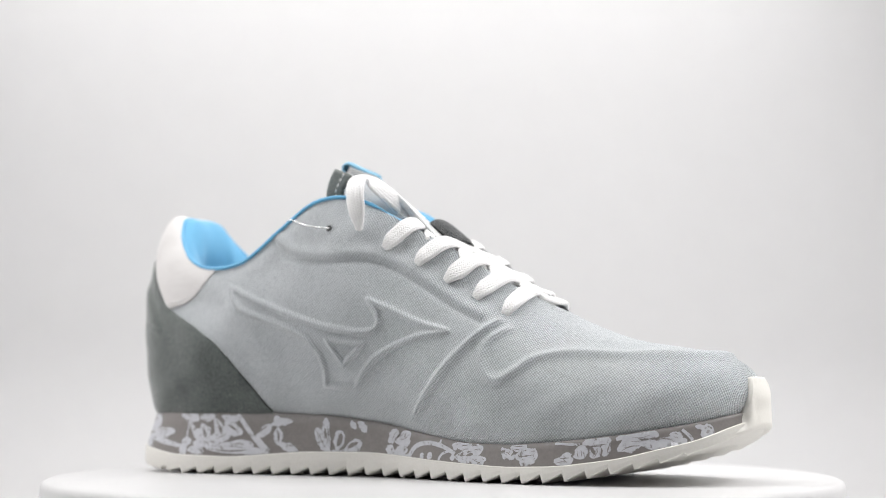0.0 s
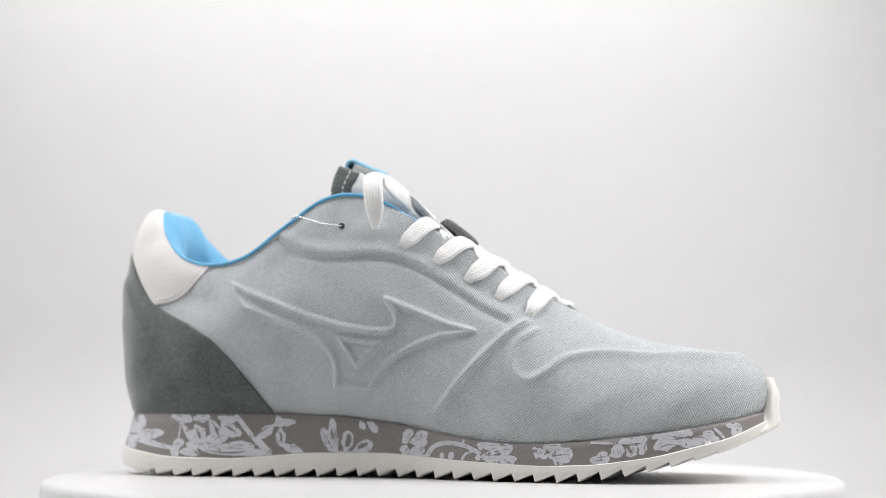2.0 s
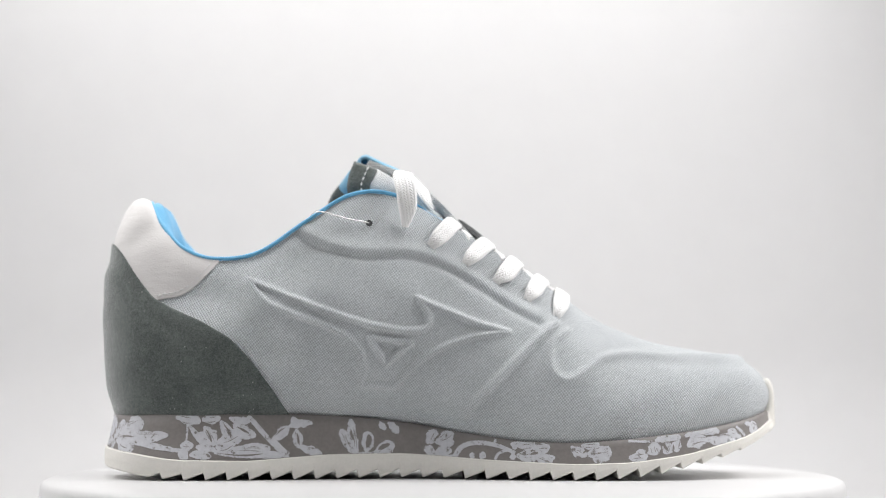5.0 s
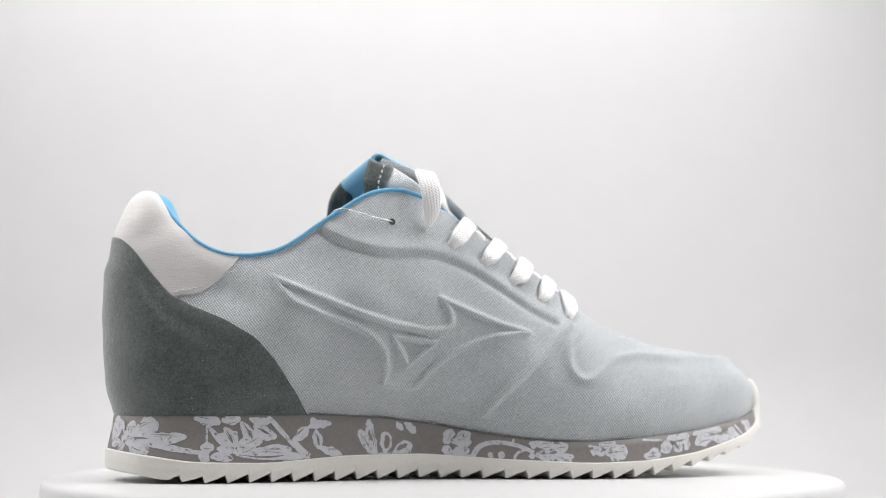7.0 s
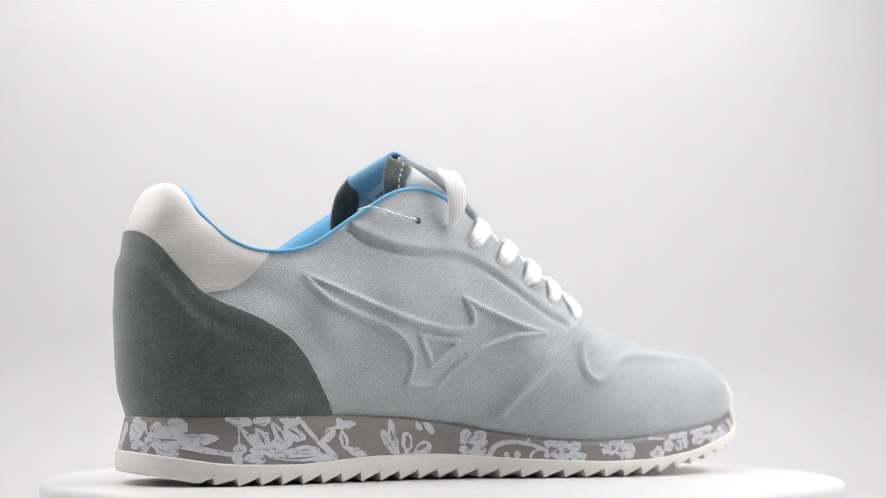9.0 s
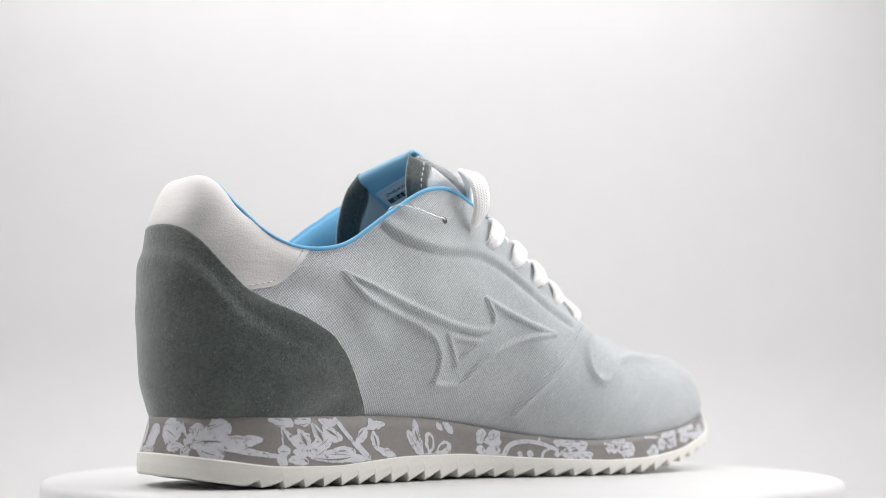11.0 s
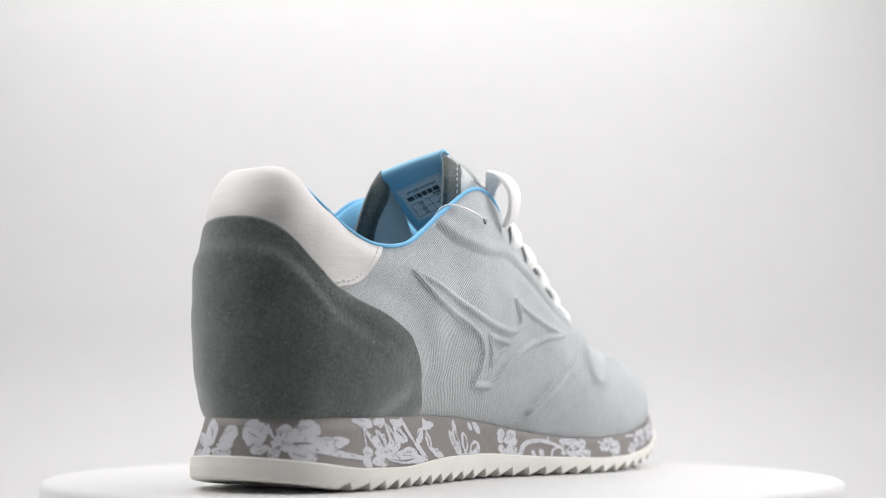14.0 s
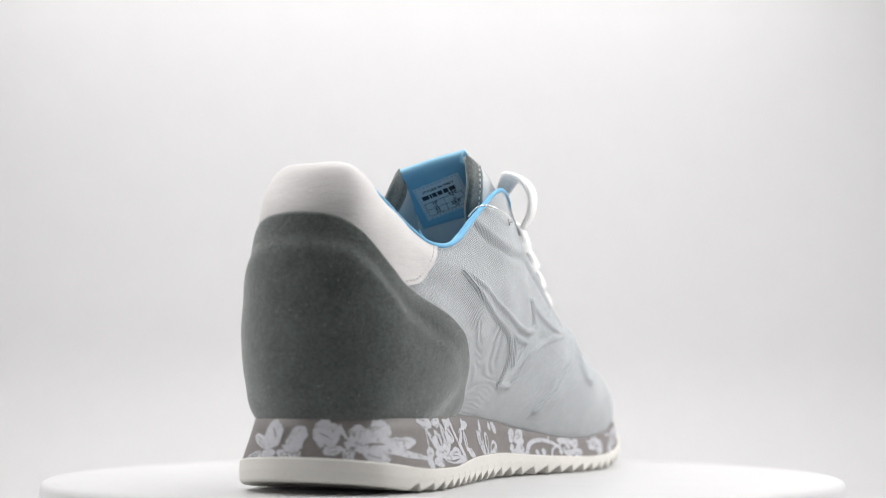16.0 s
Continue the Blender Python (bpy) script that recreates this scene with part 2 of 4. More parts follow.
def turntable():
    prof = [(0.0, 0.0), (0.168, 0.0), (0.1735, -0.0003), (0.1752, -0.0012), (0.1759, -0.003), (0.176, -0.006), (0.176, -0.024), (0.1745, -0.0265), (0.160, -0.027), (0.160, -0.034), (0.0, -0.034)]
    ang = np.linspace(0, 2 * math.pi, 161)
    table = new("turntable")
    for name, part_prof, label in (("plate", prof[:6], "flat white plate with a rounded edge"), ("rim", prof[5:], "white side of the turntable")):
        g = np.array([[(r * math.cos(a), r * math.sin(a), z) for r, z in part_prof] for a in ang])
        grid_mesh(name, g, PLATE, table, label)
    return tagged(table, "round glossy white turntable under the sneaker", "turntable")


TABLE = turntable()

# ---- the sneaker: its lines, in its own metres (x to the toe, -y to the outer side) ----
SHOE = tagged(new("sneaker"), "pale grey-blue canvas sneaker with dark suede heel and floral sole", "shoe")
SHOE.empty_display_size = 0.05

TOP_OF_MIDSOLE = curve_of([(-160, 27.6), (-135, 27.6), (-65, 27.7), (-40, 26.8), (-16, 24.2), (8, 19.8), (32, 16.3), (55, 15.6), (79, 17.3), (103, 20.2), (126, 24), (139, 27.5), (152, 31)])
FOOT_OF_MIDSOLE = curve_of([(-165, 15), (-150, 14.2), (-139, 13), (-126, 10.7), (-114, 8.7), (-84, 8), (-50, 10.6), (-16, 10.9), (20, 8.4), (55, 6.8), (79, 7.6), (102, 10.8), (130, 18.2), (140, 23.5), (152, 29)])
TREAD_LINE = curve_of([(-165, 7), (-150, 5.2), (-137, 3.6), (-124, 1.2), (-112, 0.0), (-60, 0.0), (-16, 0.6), (20, 0.2), (50, 0.0), (66, 0.0), (86, 1.8), (102, 4.8), (126, 11.2), (140, 18.0), (152, 25)])

# station: foot x, foot y, mid-line y at foot | top x, y, z, mid-line y at top | bulge low (out, up share), bulge high (out, down)
STATIONS = np.array([
    (-145.2, -10.6, -10.6, -130.5, -11.0, 120.3, -11.0, 8.0, 0.36, 20, -13),
    (-141.5, -24.5, -10.8, -128.8, -24.0, 119.3, -11.0, 9.4, 0.34, 16.0, -11.5),
    (-132.0, -36.0, -10.8, -123.0, -33.0, 109.5, -11.5, 9.4, 0.35, 9.5, 3),
    (-116.0, -42.0, -10.6, -112.5, -40.0, 98.5, -12.0, 8.0, 0.38, 8.5, 15),
    (-100.0, -43.0, -10.2, -98.5, -43.0, 93.5, -11.0, 9.5, 0.38, 13.5, 18),
    (-80.0, -40.5, -9.0, -79.5, -43.7, 96.2, -12.0, 11.5, 0.36, 20, 20),
    (-60.0, -37.0, -8.0, -59.0, -44.3, 109.7, -12.5, 17.0, 0.35, 12, 27),
    (-40.0, -34.5, -7.0, -40.0, -44.5, 121.0, -13.0, 23.0, 0.32, 9, 32),
    (-22.0, -33.0, -6.5, -22.0, -41.0, 121.5, -13.0, 22.0, 0.32, 11, 34),
    (0.0, -35.0, -5.5, -1.0, -36.0, 111.5, -12.5, 17.0, 0.34, 14, 28),
    (22.0, -41.5, -4.0, 21.0, -31.5, 99.0, -11.0, 13.0, 0.36, 19, 24),
    (45.0, -47.0, -2.5, 42.0, -25.0, 85.6, -9.0, 12.5, 0.40, 23, 18),
    (65.0, -49.0, -2.0, 58.0, -15.5, 75.8, -7.0, 9.5, 0.46, 26, 10),
    (80.0, -48.7, -2.0, 66.5, -6.0, 71.0, -6.0, 6.5, 0.52, 25, 5),
    (100.0, -45.5, -2.0, 82.0, -5.0, 63.2, -5.0, 6.0, 0.56, 26, 1.5),
    (120.0, -38.0, -1.5, 105.0, -4.0, 57.0, -4.0, 5.5, 0.58, 22, 1),
    (134.0, -28.5, -1.0, 124.0, -3.0, 54.3, -3.0, 5.0, 0.55, 16, 1.5),
    (143.5, -15.5, -0.5, 136.0, -1.0, 50.5, -1.0, 4.0, 0.45, 9, 3),
    (147.0, -0.5, -0.5, 143.0, -0.5, 44.0, -0.5, 3.0, 0.40, 3, 4),
])
COLUMNS, ROWS = 620, 200


def mirrored(row):
    """The station as the other side would have it."""
    r = row.copy()
    r[1], r[4] = 2 * r[2] - r[1], 2 * r[6] - r[4]
    return r


LINE = spline(STATIONS, COLUMNS, mirrored(STATIONS[1]), mirrored(STATIONS[-2]))
STEP = np.linspace(0, len(STATIONS) - 1, COLUMNS)  # station number of each column


def side_lines(sign):
    """Foot, two bulge points and top of each column of one side; sign -1: the outer side, 1: the inner."""
    c = LINE / np.array([1000] * 8 + [1] + [1000] * 2)
    y0 = np.where(sign < 0, c[:, 1], 2 * c[:, 2] - c[:, 1])
    y1 = np.where(sign < 0, c[:, 4], 2 * c[:, 6] - c[:, 4])
    foot = np.stack([c[:, 0], y0, TOP_OF_MIDSOLE(c[:, 0]) - 0.0006], 1)
    top = np.stack([c[:, 3], y1, c[:, 5]], 1)
    tang = np.gradient(foot[:, :2], axis=0)
    out = np.stack([tang[:, 1], -tang[:, 0]], 1) * (-sign)
    out /= np.linalg.norm(out, axis=1)[:, None]
    out[0], out[-1] = (-1, 0), (1, 0)
    out = np.concatenate([out, np.zeros((COLUMNS, 1))], 1)
    rise = (top[:, 2] - foot[:, 2])
    foot = foot - out * 0.0012
    low = foot + out * (c[:, 7:8] + 0.0012)
    low[:, 2] += c[:, 8] * rise
    high = top + out * c[:, 9:10]
    high[:, 2] -= c[:, 10]
    return foot, low, high, top, out


def distance_to(x, z, pts, closed=False):
    """How far the places (x, z) lie from a line through pts, in metres."""
    p = np.array(pts, dtype=float) / 1000.0
    if closed:
        p = np.vstack([p, p[:1]])
    best = np.full(x.shape, 1.0)
    for (ax, az), (bx, bz) in zip(p[:-1], p[1:]):
        dx, dz = bx - ax, bz - az
        f = np.clip(((x - ax) * dx + (z - az) * dz) / (dx * dx + dz * dz), 0, 1)
        best = np.minimum(best, np.hypot(x - ax - f * dx, z - az - f * dz))
    return best


def rounded(pts, n, closed=False):
    p = np.array(pts, dtype=float)
    return spline(np.vstack([p, p[:1]]) if closed else p, n)


EMBLEM = [(-82.9, 85.1), (-67.1, 77.9), (-48.0, 70.7), (-31.9, 65.5), (-16.8, 62.9), (-9.3, 63.6), (-6.5, 65.9), (-7.0, 70.6), (-11.2, 76.6), (1.0, 71.5), (15.0, 65.8), (27.0, 62.5), (13.1, 60.7), (1.0, 57.0), (-8.3, 52.4), (-14.9, 46.9), (-20.9, 39.5), (-35.5, 40.4), (-34.1, 46.9), (-35.6, 54.3), (-41.3, 60.9), (-50.8, 65.6), (-65.1, 70.3), (-74.7, 74.2), (-79.5, 79.4)]
EMBLEM_HEART = [(-31.8, 60.4), (-14.0, 58.0), (-25.2, 48.7)]
EYESTAY_SEAM = [(-63, 105), (-58, 101), (-50.3, 97.2), (-35.6, 94), (-16.1, 94.5), (-1.5, 90.8), (15.3, 81), (29.7, 71.8), (40.4, 66.5)]
VAMP_SEAM = [(47.6, 65.9), (39.3, 59.3), (27.3, 47.5), (17.8, 38), (9.4, 28.6)]
TOE_SEAM = [(134, 51.5), (128.7, 52.1), (103, 51.9), (79.5, 52.7), (66.4, 51.1), (60, 46.3), (53.3, 42.3), (48.1, 43.2), (44.6, 48.7), (45.8, 57.1), (52.3, 62.3)]


def relief(x, z, outer):
    """Height of the pressed ridges and seams of the canvas."""
    def ridge(d, width, height):
        return height * np.exp(-((d / width) ** 2))
    h = ridge(distance_to(x, z, rounded(EYESTAY_SEAM, 40)), 0.0017, -0.0014)
    h += ridge(distance_to(x, z - 0.0034, rounded(EYESTAY_SEAM, 40)), 0.0030, 0.0010)
    h += ridge(distance_to(x, z, rounded(VAMP_SEAM, 24)), 0.0016, 0.0021)
    h += ridge(distance_to(x, z, rounded(TOE_SEAM, 50)), 0.0019, 0.0019)
    # the cloth sinks in behind the heel counter
    h += ridge(distance_to(x, z, rounded([(-106, 79), (-90, 71), (-78, 60), (-70, 47)], 20)), 0.0062, -0.0014)
    h += ridge(distance_to(x, z, rounded([(-110, 81), (-93, 79), (-76, 87), (-61, 93)], 20)), 0.0105, -0.0026)
    if outer:
        for line, width in ((EMBLEM, 0.0013), (EMBLEM_HEART, 0.0012)):
            d = distance_to(x, z, line, True)
            h += 0.0015 * np.exp(-((d / width) ** 3))
    return h


def wall_grid(sign, rows):
    foot, low, high, top, out = side_lines(sign)
    h = np.linspace(0, 1, rows)[None, :, None]
    g = (1 - h) ** 3 * foot[:, None] + 3 * h * (1 - h) ** 2 * low[:, None] + 3 * h * h * (1 - h) * high[:, None] + h**3 * top[:, None]
    da, dh = np.gradient(g, axis=0), np.gradient(g, axis=1)
    nrm = np.cross(da, dh) * (-sign)
    nrm /= np.maximum(np.linalg.norm(nrm, axis=2), 1e-12)[:, :, None]
    for i in (0, -1):
        nrm[i, :, 1] = 0
        nrm[i] /= np.maximum(np.linalg.norm(nrm[i], axis=1), 1e-12)[:, None]
    d = relief(g[:, :, 0], g[:, :, 2], sign < 0)
    fade = np.clip((1 - h[:, :, 0]) / 0.02, 0, 1)
    soft = 0.0004 * np.sin(g[:, :, 0] * 210 + 3 * np.sin(g[:, :, 2] * 90)) * np.sin(g[:, :, 2] * 120 + 1)
    return g + nrm * ((d + soft) * fade)[:, :, None], nrm, out, g


OUTER, OUTER_N, OUTER_OUT, OUTER_BASE = wall_grid(-1, ROWS)
INNER, INNER_N, INNER_OUT, INNER_BASE = wall_grid(1, ROWS)
SIDES = ((OUTER, OUTER_N, OUTER_OUT, False), (INNER, INNER_N, INNER_OUT, True))


def at_height(g, i, h):
    f = np.clip(h, 0, 1) * (g.shape[1] - 1)
    k = np.minimum(f.astype(int), g.shape[1] - 2)
    r = (f - k)[:, None]
    return g[i, k] * (1 - r) + g[i, k + 1] * r


def both_sides(outer, inner):
    """One grid that runs from the outer side's front round the heel to the inner side's front."""
    return np.concatenate([outer[::-1], inner[1:]])


def laid_flat(g, every=9, rounds=25):
    """UV in metres of a side, as if the cloth were peeled off and pressed flat with the least stretch."""
    cols = np.unique(np.concatenate([np.arange(0, g.shape[0], every), [g.shape[0] - 1]]))
    rows = np.unique(np.concatenate([np.arange(0, g.shape[1], every), [g.shape[1] - 1]]))
    c = g[np.ix_(cols, rows)]
    n, m = c.shape[:2]
    p = c.reshape(-1, 3)
    number = np.arange(n * m).reshape(n, m)
    quads = [number[:-1, :-1], number[1:, :-1], number[1:, 1:], number[:-1, 1:]]
    tri = np.concatenate([np.stack([quads[a].ravel(), quads[b].ravel(), quads[d].ravel()], 1) for a, b, d in ((0, 1, 2), (0, 2, 3), (0, 1, 3), (1, 2, 3))])
    e1, e2 = p[tri[:, 1]] - p[tri[:, 0]], p[tri[:, 2]] - p[tri[:, 0]]
    l1 = np.maximum(np.linalg.norm(e1, axis=1), 1e-7)
    along = (e1 * e2).sum(1) / l1
    off = np.sqrt(np.maximum((e2 * e2).sum(1) - along**2, 1e-12))
    flat = np.stack([np.zeros((len(tri), 2)), np.stack([l1, np.zeros(len(tri))], 1), np.stack([along, off], 1)], 1)
    # the same sense of turn as the starting layout
    run = np.concatenate([np.zeros((n, 1)), np.cumsum(np.linalg.norm(np.diff(c, axis=1), axis=2), axis=1)], axis=1)
    uv = np.stack([c[:, :, 0], c[:, :1, 2] + run], 2).reshape(-1, 2)
    a, b = uv[tri[:, 1]] - uv[tri[:, 0]], uv[tri[:, 2]] - uv[tri[:, 0]]
    flat[:, :, 1] *= np.where(np.median(a[:, 0] * b[:, 1] - a[:, 1] * b[:, 0]) < 0, -1.0, 1.0)
    big = np.zeros((n * m, n * m))
    for i, j in ((0, 1), (1, 2), (2, 0)):
        np.add.at(big, (tri[:, i], tri[:, i]), 1.0)
        np.add.at(big, (tri[:, j], tri[:, j]), 1.0)
        np.add.at(big, (tri[:, i], tri[:, j]), -1.0)
        np.add.at(big, (tri[:, j], tri[:, i]), -1.0)
    big[0, 0] += 1.0
    solve = np.linalg.inv(big)
    for _ in range(rounds):
        want = np.zeros((n * m, 2))
        top, side = np.zeros(len(tri)), np.zeros(len(tri))
        for i, j in ((0, 1), (1, 2), (2, 0)):
            f, u = flat[:, j] - flat[:, i], uv[tri[:, j]] - uv[tri[:, i]]
            top += (f * u).sum(1)
            side += f[:, 0] * u[:, 1] - f[:, 1] * u[:, 0]
        ang = np.arctan2(side, top)
        co, si = np.cos(ang), np.sin(ang)
        for i, j in ((0, 1), (1, 2), (2, 0)):
            f = flat[:, j] - flat[:, i]
            r = np.stack([co * f[:, 0] - si * f[:, 1], si * f[:, 0] + co * f[:, 1]], 1)
            np.add.at(want, tri[:, j], r)
            np.add.at(want, tri[:, i], -r)
        uv = solve @ want
    uv = uv.reshape(n, m, 2)
    full = np.empty((*g.shape[:2], 2))
    for k in range(2):
        tall = np.stack([np.interp(np.arange(g.shape[1]), rows, uv[i, :, k]) for i in range(n)])
        full[:, :, k] = np.stack([np.interp(np.arange(g.shape[0]), cols, tall[:, j]) for j in range(g.shape[1])], 1)
    return full


def upper():
    g = np.concatenate([OUTER[::-1], INNER[1:]])
    side = laid_flat(OUTER_BASE)
    # level at the waist, with the threads falling a little towards the toe
    d = side[330, 80] - side[230, 80]
    by = radians(7) - math.atan2(d[1], d[0]) + math.atan2(OUTER_BASE[330, 80, 2] - OUTER_BASE[230, 80, 2], OUTER_BASE[330, 80, 0] - OUTER_BASE[230, 80, 0])
    side = np.stack([side[:, :, 0] * math.cos(by) - side[:, :, 1] * math.sin(by), side[:, :, 0] * math.sin(by) + side[:, :, 1] * math.cos(by)], 2)
    uv = np.concatenate([side[::-1], side[1:]])
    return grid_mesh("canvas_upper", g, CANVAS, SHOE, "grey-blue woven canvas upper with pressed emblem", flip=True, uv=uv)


upper()

SUEDE_EDGE = curve_of([(-170, 104.5), (-149, 103.5), (-144, 101.5), (-139, 96.5), (-132, 86.5), (-124, 77), (-115, 72.2), (-102.5, 66.8), (-90, 59.5), (-82.4, 51.4), (-73.7, 39.2), (-66, 27), (-50, 5)])
COLLAR_EDGE = curve_of([(-170, 60), (-130, 70), (-123.5, 76.6), (-112, 77), (-106, 81.5), (-96.2, 92.3), (-90, 100), (-80, 120), (-60, 200), (160, 300)])


def edge_share(g, edge):
    """Share of the height at which each column crosses an edge line, 1 where it never does."""
    z = g[:, :, 2] - edge(g[:, :, 0])
    over = z > 0
    first = np.argmax(over, axis=1)
    share = np.where(over.any(axis=1), first, g.shape[1] - 1).astype(float)
    idx = np.arange(len(g))
    k = np.clip(share.astype(int), 1, g.shape[1] - 1)
    z0, z1 = z[idx, k - 1], z[idx, k]
    frac = np.where(z1 > z0, np.clip(-z0 / np.maximum(z1 - z0, 1e-9), 0, 1), 0)
    share = np.where(over[:, 0], 0, np.where(over.any(axis=1), k - 1 + frac, g.shape[1] - 1))
    return share / (g.shape[1] - 1)


def layer(name, lo, hi, offset, mat, label, rows=60, lip_low=False, lip_high=False, stiff=0.0):
    """A sheet laid on the upper between two heights of each column, with cut edges."""
    strips = []
    for (g, nrm, _, _), a, b in zip(SIDES, lo, hi):
        use = np.where(b - a > 0.004)[0]
        use = use[use < 330]
        cols = []
        i = use
        shares = list(np.linspace(0, 1, rows) ** 1.0)
        seq = ([(0.0, -0.0006)] if lip_low else []) + [(r, offset) for r in shares] + ([(1.0, -0.0006)] if lip_high else [])
        for r, off in seq:
            h = a[i] + (b[i] - a[i]) * r
            p, n = at_height(g, i, h), at_height(nrm, i, h)
            step_in = np.clip((SUEDE_EDGE(p[:, 0]) - p[:, 2] - 0.0080) / 0.0075, 0, 1)
            swell = stiff * np.clip((-0.080 - p[:, 0]) / 0.035, 0, 1) * step_in * step_in * (3 - 2 * step_in) * np.clip((p[:, 2] - TOP_OF_MIDSOLE(p[:, 0])) / 0.008, 0, 1) ** 0.5
            cols.append(p + n * (off + swell)[:, None])
        strips.append(np.stack(cols, 1))
    g = both_sides(*strips)
    return grid_mesh(name, g, mat, SHOE, label, flip=True)


suede_share = [edge_share(s[0], SUEDE_EDGE) for s in SIDES]
collar_low = [np.maximum(edge_share(s[0], SUEDE_EDGE) - 0.02, edge_share(s[0], COLLAR_EDGE)) for s in SIDES]
layer("heel_counter", [np.zeros(COLUMNS)] * 2, suede_share, 0.0013, SUEDE, "dark grey-green suede heel counter", lip_high=True, stiff=0.0013)
layer("heel_collar", collar_low, [np.full(COLUMNS, 0.995)] * 2, 0.0006, LEATHER, "padded white leather heel collar", lip_low=True)


# collar piping and lining
def collar_parts():
    last = int(np.searchsorted(STEP, 8.7))
    rim = both_sides(OUTER[:last, -1], INNER[:last, -1])
    tube("piping", rim + np.array([0, 0, 0.0004]), 0.0009 * np.clip(np.minimum(np.arange(len(rim)), np.arange(len(rim))[::-1]) / 14.0 + 0.15, 0, 1), BLUE, SHOE, "thin sky-blue collar piping")
    deep = int(np.searchsorted(STEP, 9.2))
    prof = [(0, 0), (0.003, 0.0006), (0.0055, -0.001), (0.0085, -0.006), (0.0105, -0.013), (0.0095, -0.022), (0.0050, -0.032), (0.0030, -0.048), (0.003, -0.064)]
    strips = []
    for g, nrm, out, _ in SIDES:
        top = g[:deep, -1]
        s = STEP[:deep]
        thin = np.interp(s, [0, 4, 5.5, 7, 9, 13], [1.0, 1.0, 0.65, 0.5, 0.25, 0.12])
        fall = np.interp(s, [0, 2, 4, 7, 9, 13], [1.0, 1.0, 0.9, 1.0, 0.5, 0.12])
        cols = [top - out[:deep] * (a * thin)[:, None] + np.array([0, 0, 1.0]) * (b * fall)[:, None] for a, b in prof]
        strips.append(np.stack(cols, 1))
    grid_mesh("lining", both_sides(*strips), BLUE, SHOE, "sky-blue padded textile lining", flip=True)
    sole_g = np.stack([OUTER[8:420, 11] - OUTER_OUT[8:420] * 0.006, INNER[8:420, 11] - INNER_OUT[8:420] * 0.006], 1)
    grid_mesh("insole", sole_g + np.array([0, 0, 0.004]), LABEL, SHOE, "pale grey insole")


collar_parts()


# ---- sole ----
def sole_lines(sign):
    foot, _, _, _, out = side_lines(sign)
    s = STEP
    foot = foot + out * 0.0012
    flare = np.interp(s, [0, 2, 4, 7, 9, 12, 16, 17.3, 18], [0.0022, 0.0050, 0.0048, 0.0030, 0.0025, 0.0022, 0.0018, 0.0004, 0.0002])
    return foot, out, flare


TOOTH, FIRST_TOOTH = 0.0091, -0.0730


def tread(x):
    """Saw-tooth underside: steep towards the heel, rising gently to the next tooth."""
    f = np.mod((x - FIRST_TOOTH) / TOOTH, 1.0)
    saw = np.where(f < 0.92, f / 0.92, (1 - f) / 0.08)
    depth = np.interp(x, [-0.1245, -0.1215, -0.09, 0.085, 0.110, 0.126, 0.134], [0.0, 0.0024, 0.0036, 0.0036, 0.0024, 0.0012, 0.0])
    return TREAD_LINE(x) + saw * depth


def sole():
    mids, outs = [], []
    for sign in (-1, 1):
        foot, out, flare = sole_lines(sign)
        x = foot[:, 0]
        zt, zm = TOP_OF_MIDSOLE(x), FOOT_OF_MIDSOLE(x)
        rows = []
        for r, extra in ((-0.02, -0.010), (0.0, -0.0006), (0.02, 0.0001), (0.3, 0.0), (0.6, 0.0), (1.0, 0.0)):
            p = foot + out * (0.0006 + flare * max(r, 0) ** 1.1 + extra)[:, None]
            p[:, 2] = zt + (zm - zt) * max(r, 0.0)
            rows.append(p)
        mids.append(np.stack(rows, 1))
        edge = rows[-1]
        rows = []
        zb = tread(edge[:, 0])
        for r, extra in ((0.0, -0.006), (0.0, 0.0004), (0.06, 0.0009), (0.5, 0.0011), (0.9, 0.0009), (1.0, 0.0003)):
            p = edge + out * extra
            p[:, 2] = zm + 0.0001 + (zb - zm) * r
            rows.append(p)
        # the tread runs straight across to the middle
        mid = rows[-1].copy()
        mid[:, 1] = (LINE[:, 2]) / 1000.0
        rows.append(mid)
        outs.append(np.stack(rows, 1))
    m = grid_mesh("midsole", both_sides(*mids), MIDSOLE, SHOE, "taupe foam midsole with white floral print", flip=False)
    o = grid_mesh("outsole", both_sides(*outs), RUBBER, SHOE, "cream rubber outsole with saw-tooth tread", flip=False)
    for ob in (o,):
        ob.data.polygons.foreach_set("use_smooth", [False] * len(ob.data.polygons))
    return mids, outs, m


MIDS, OUTS, MIDSOLE_PART = sole()


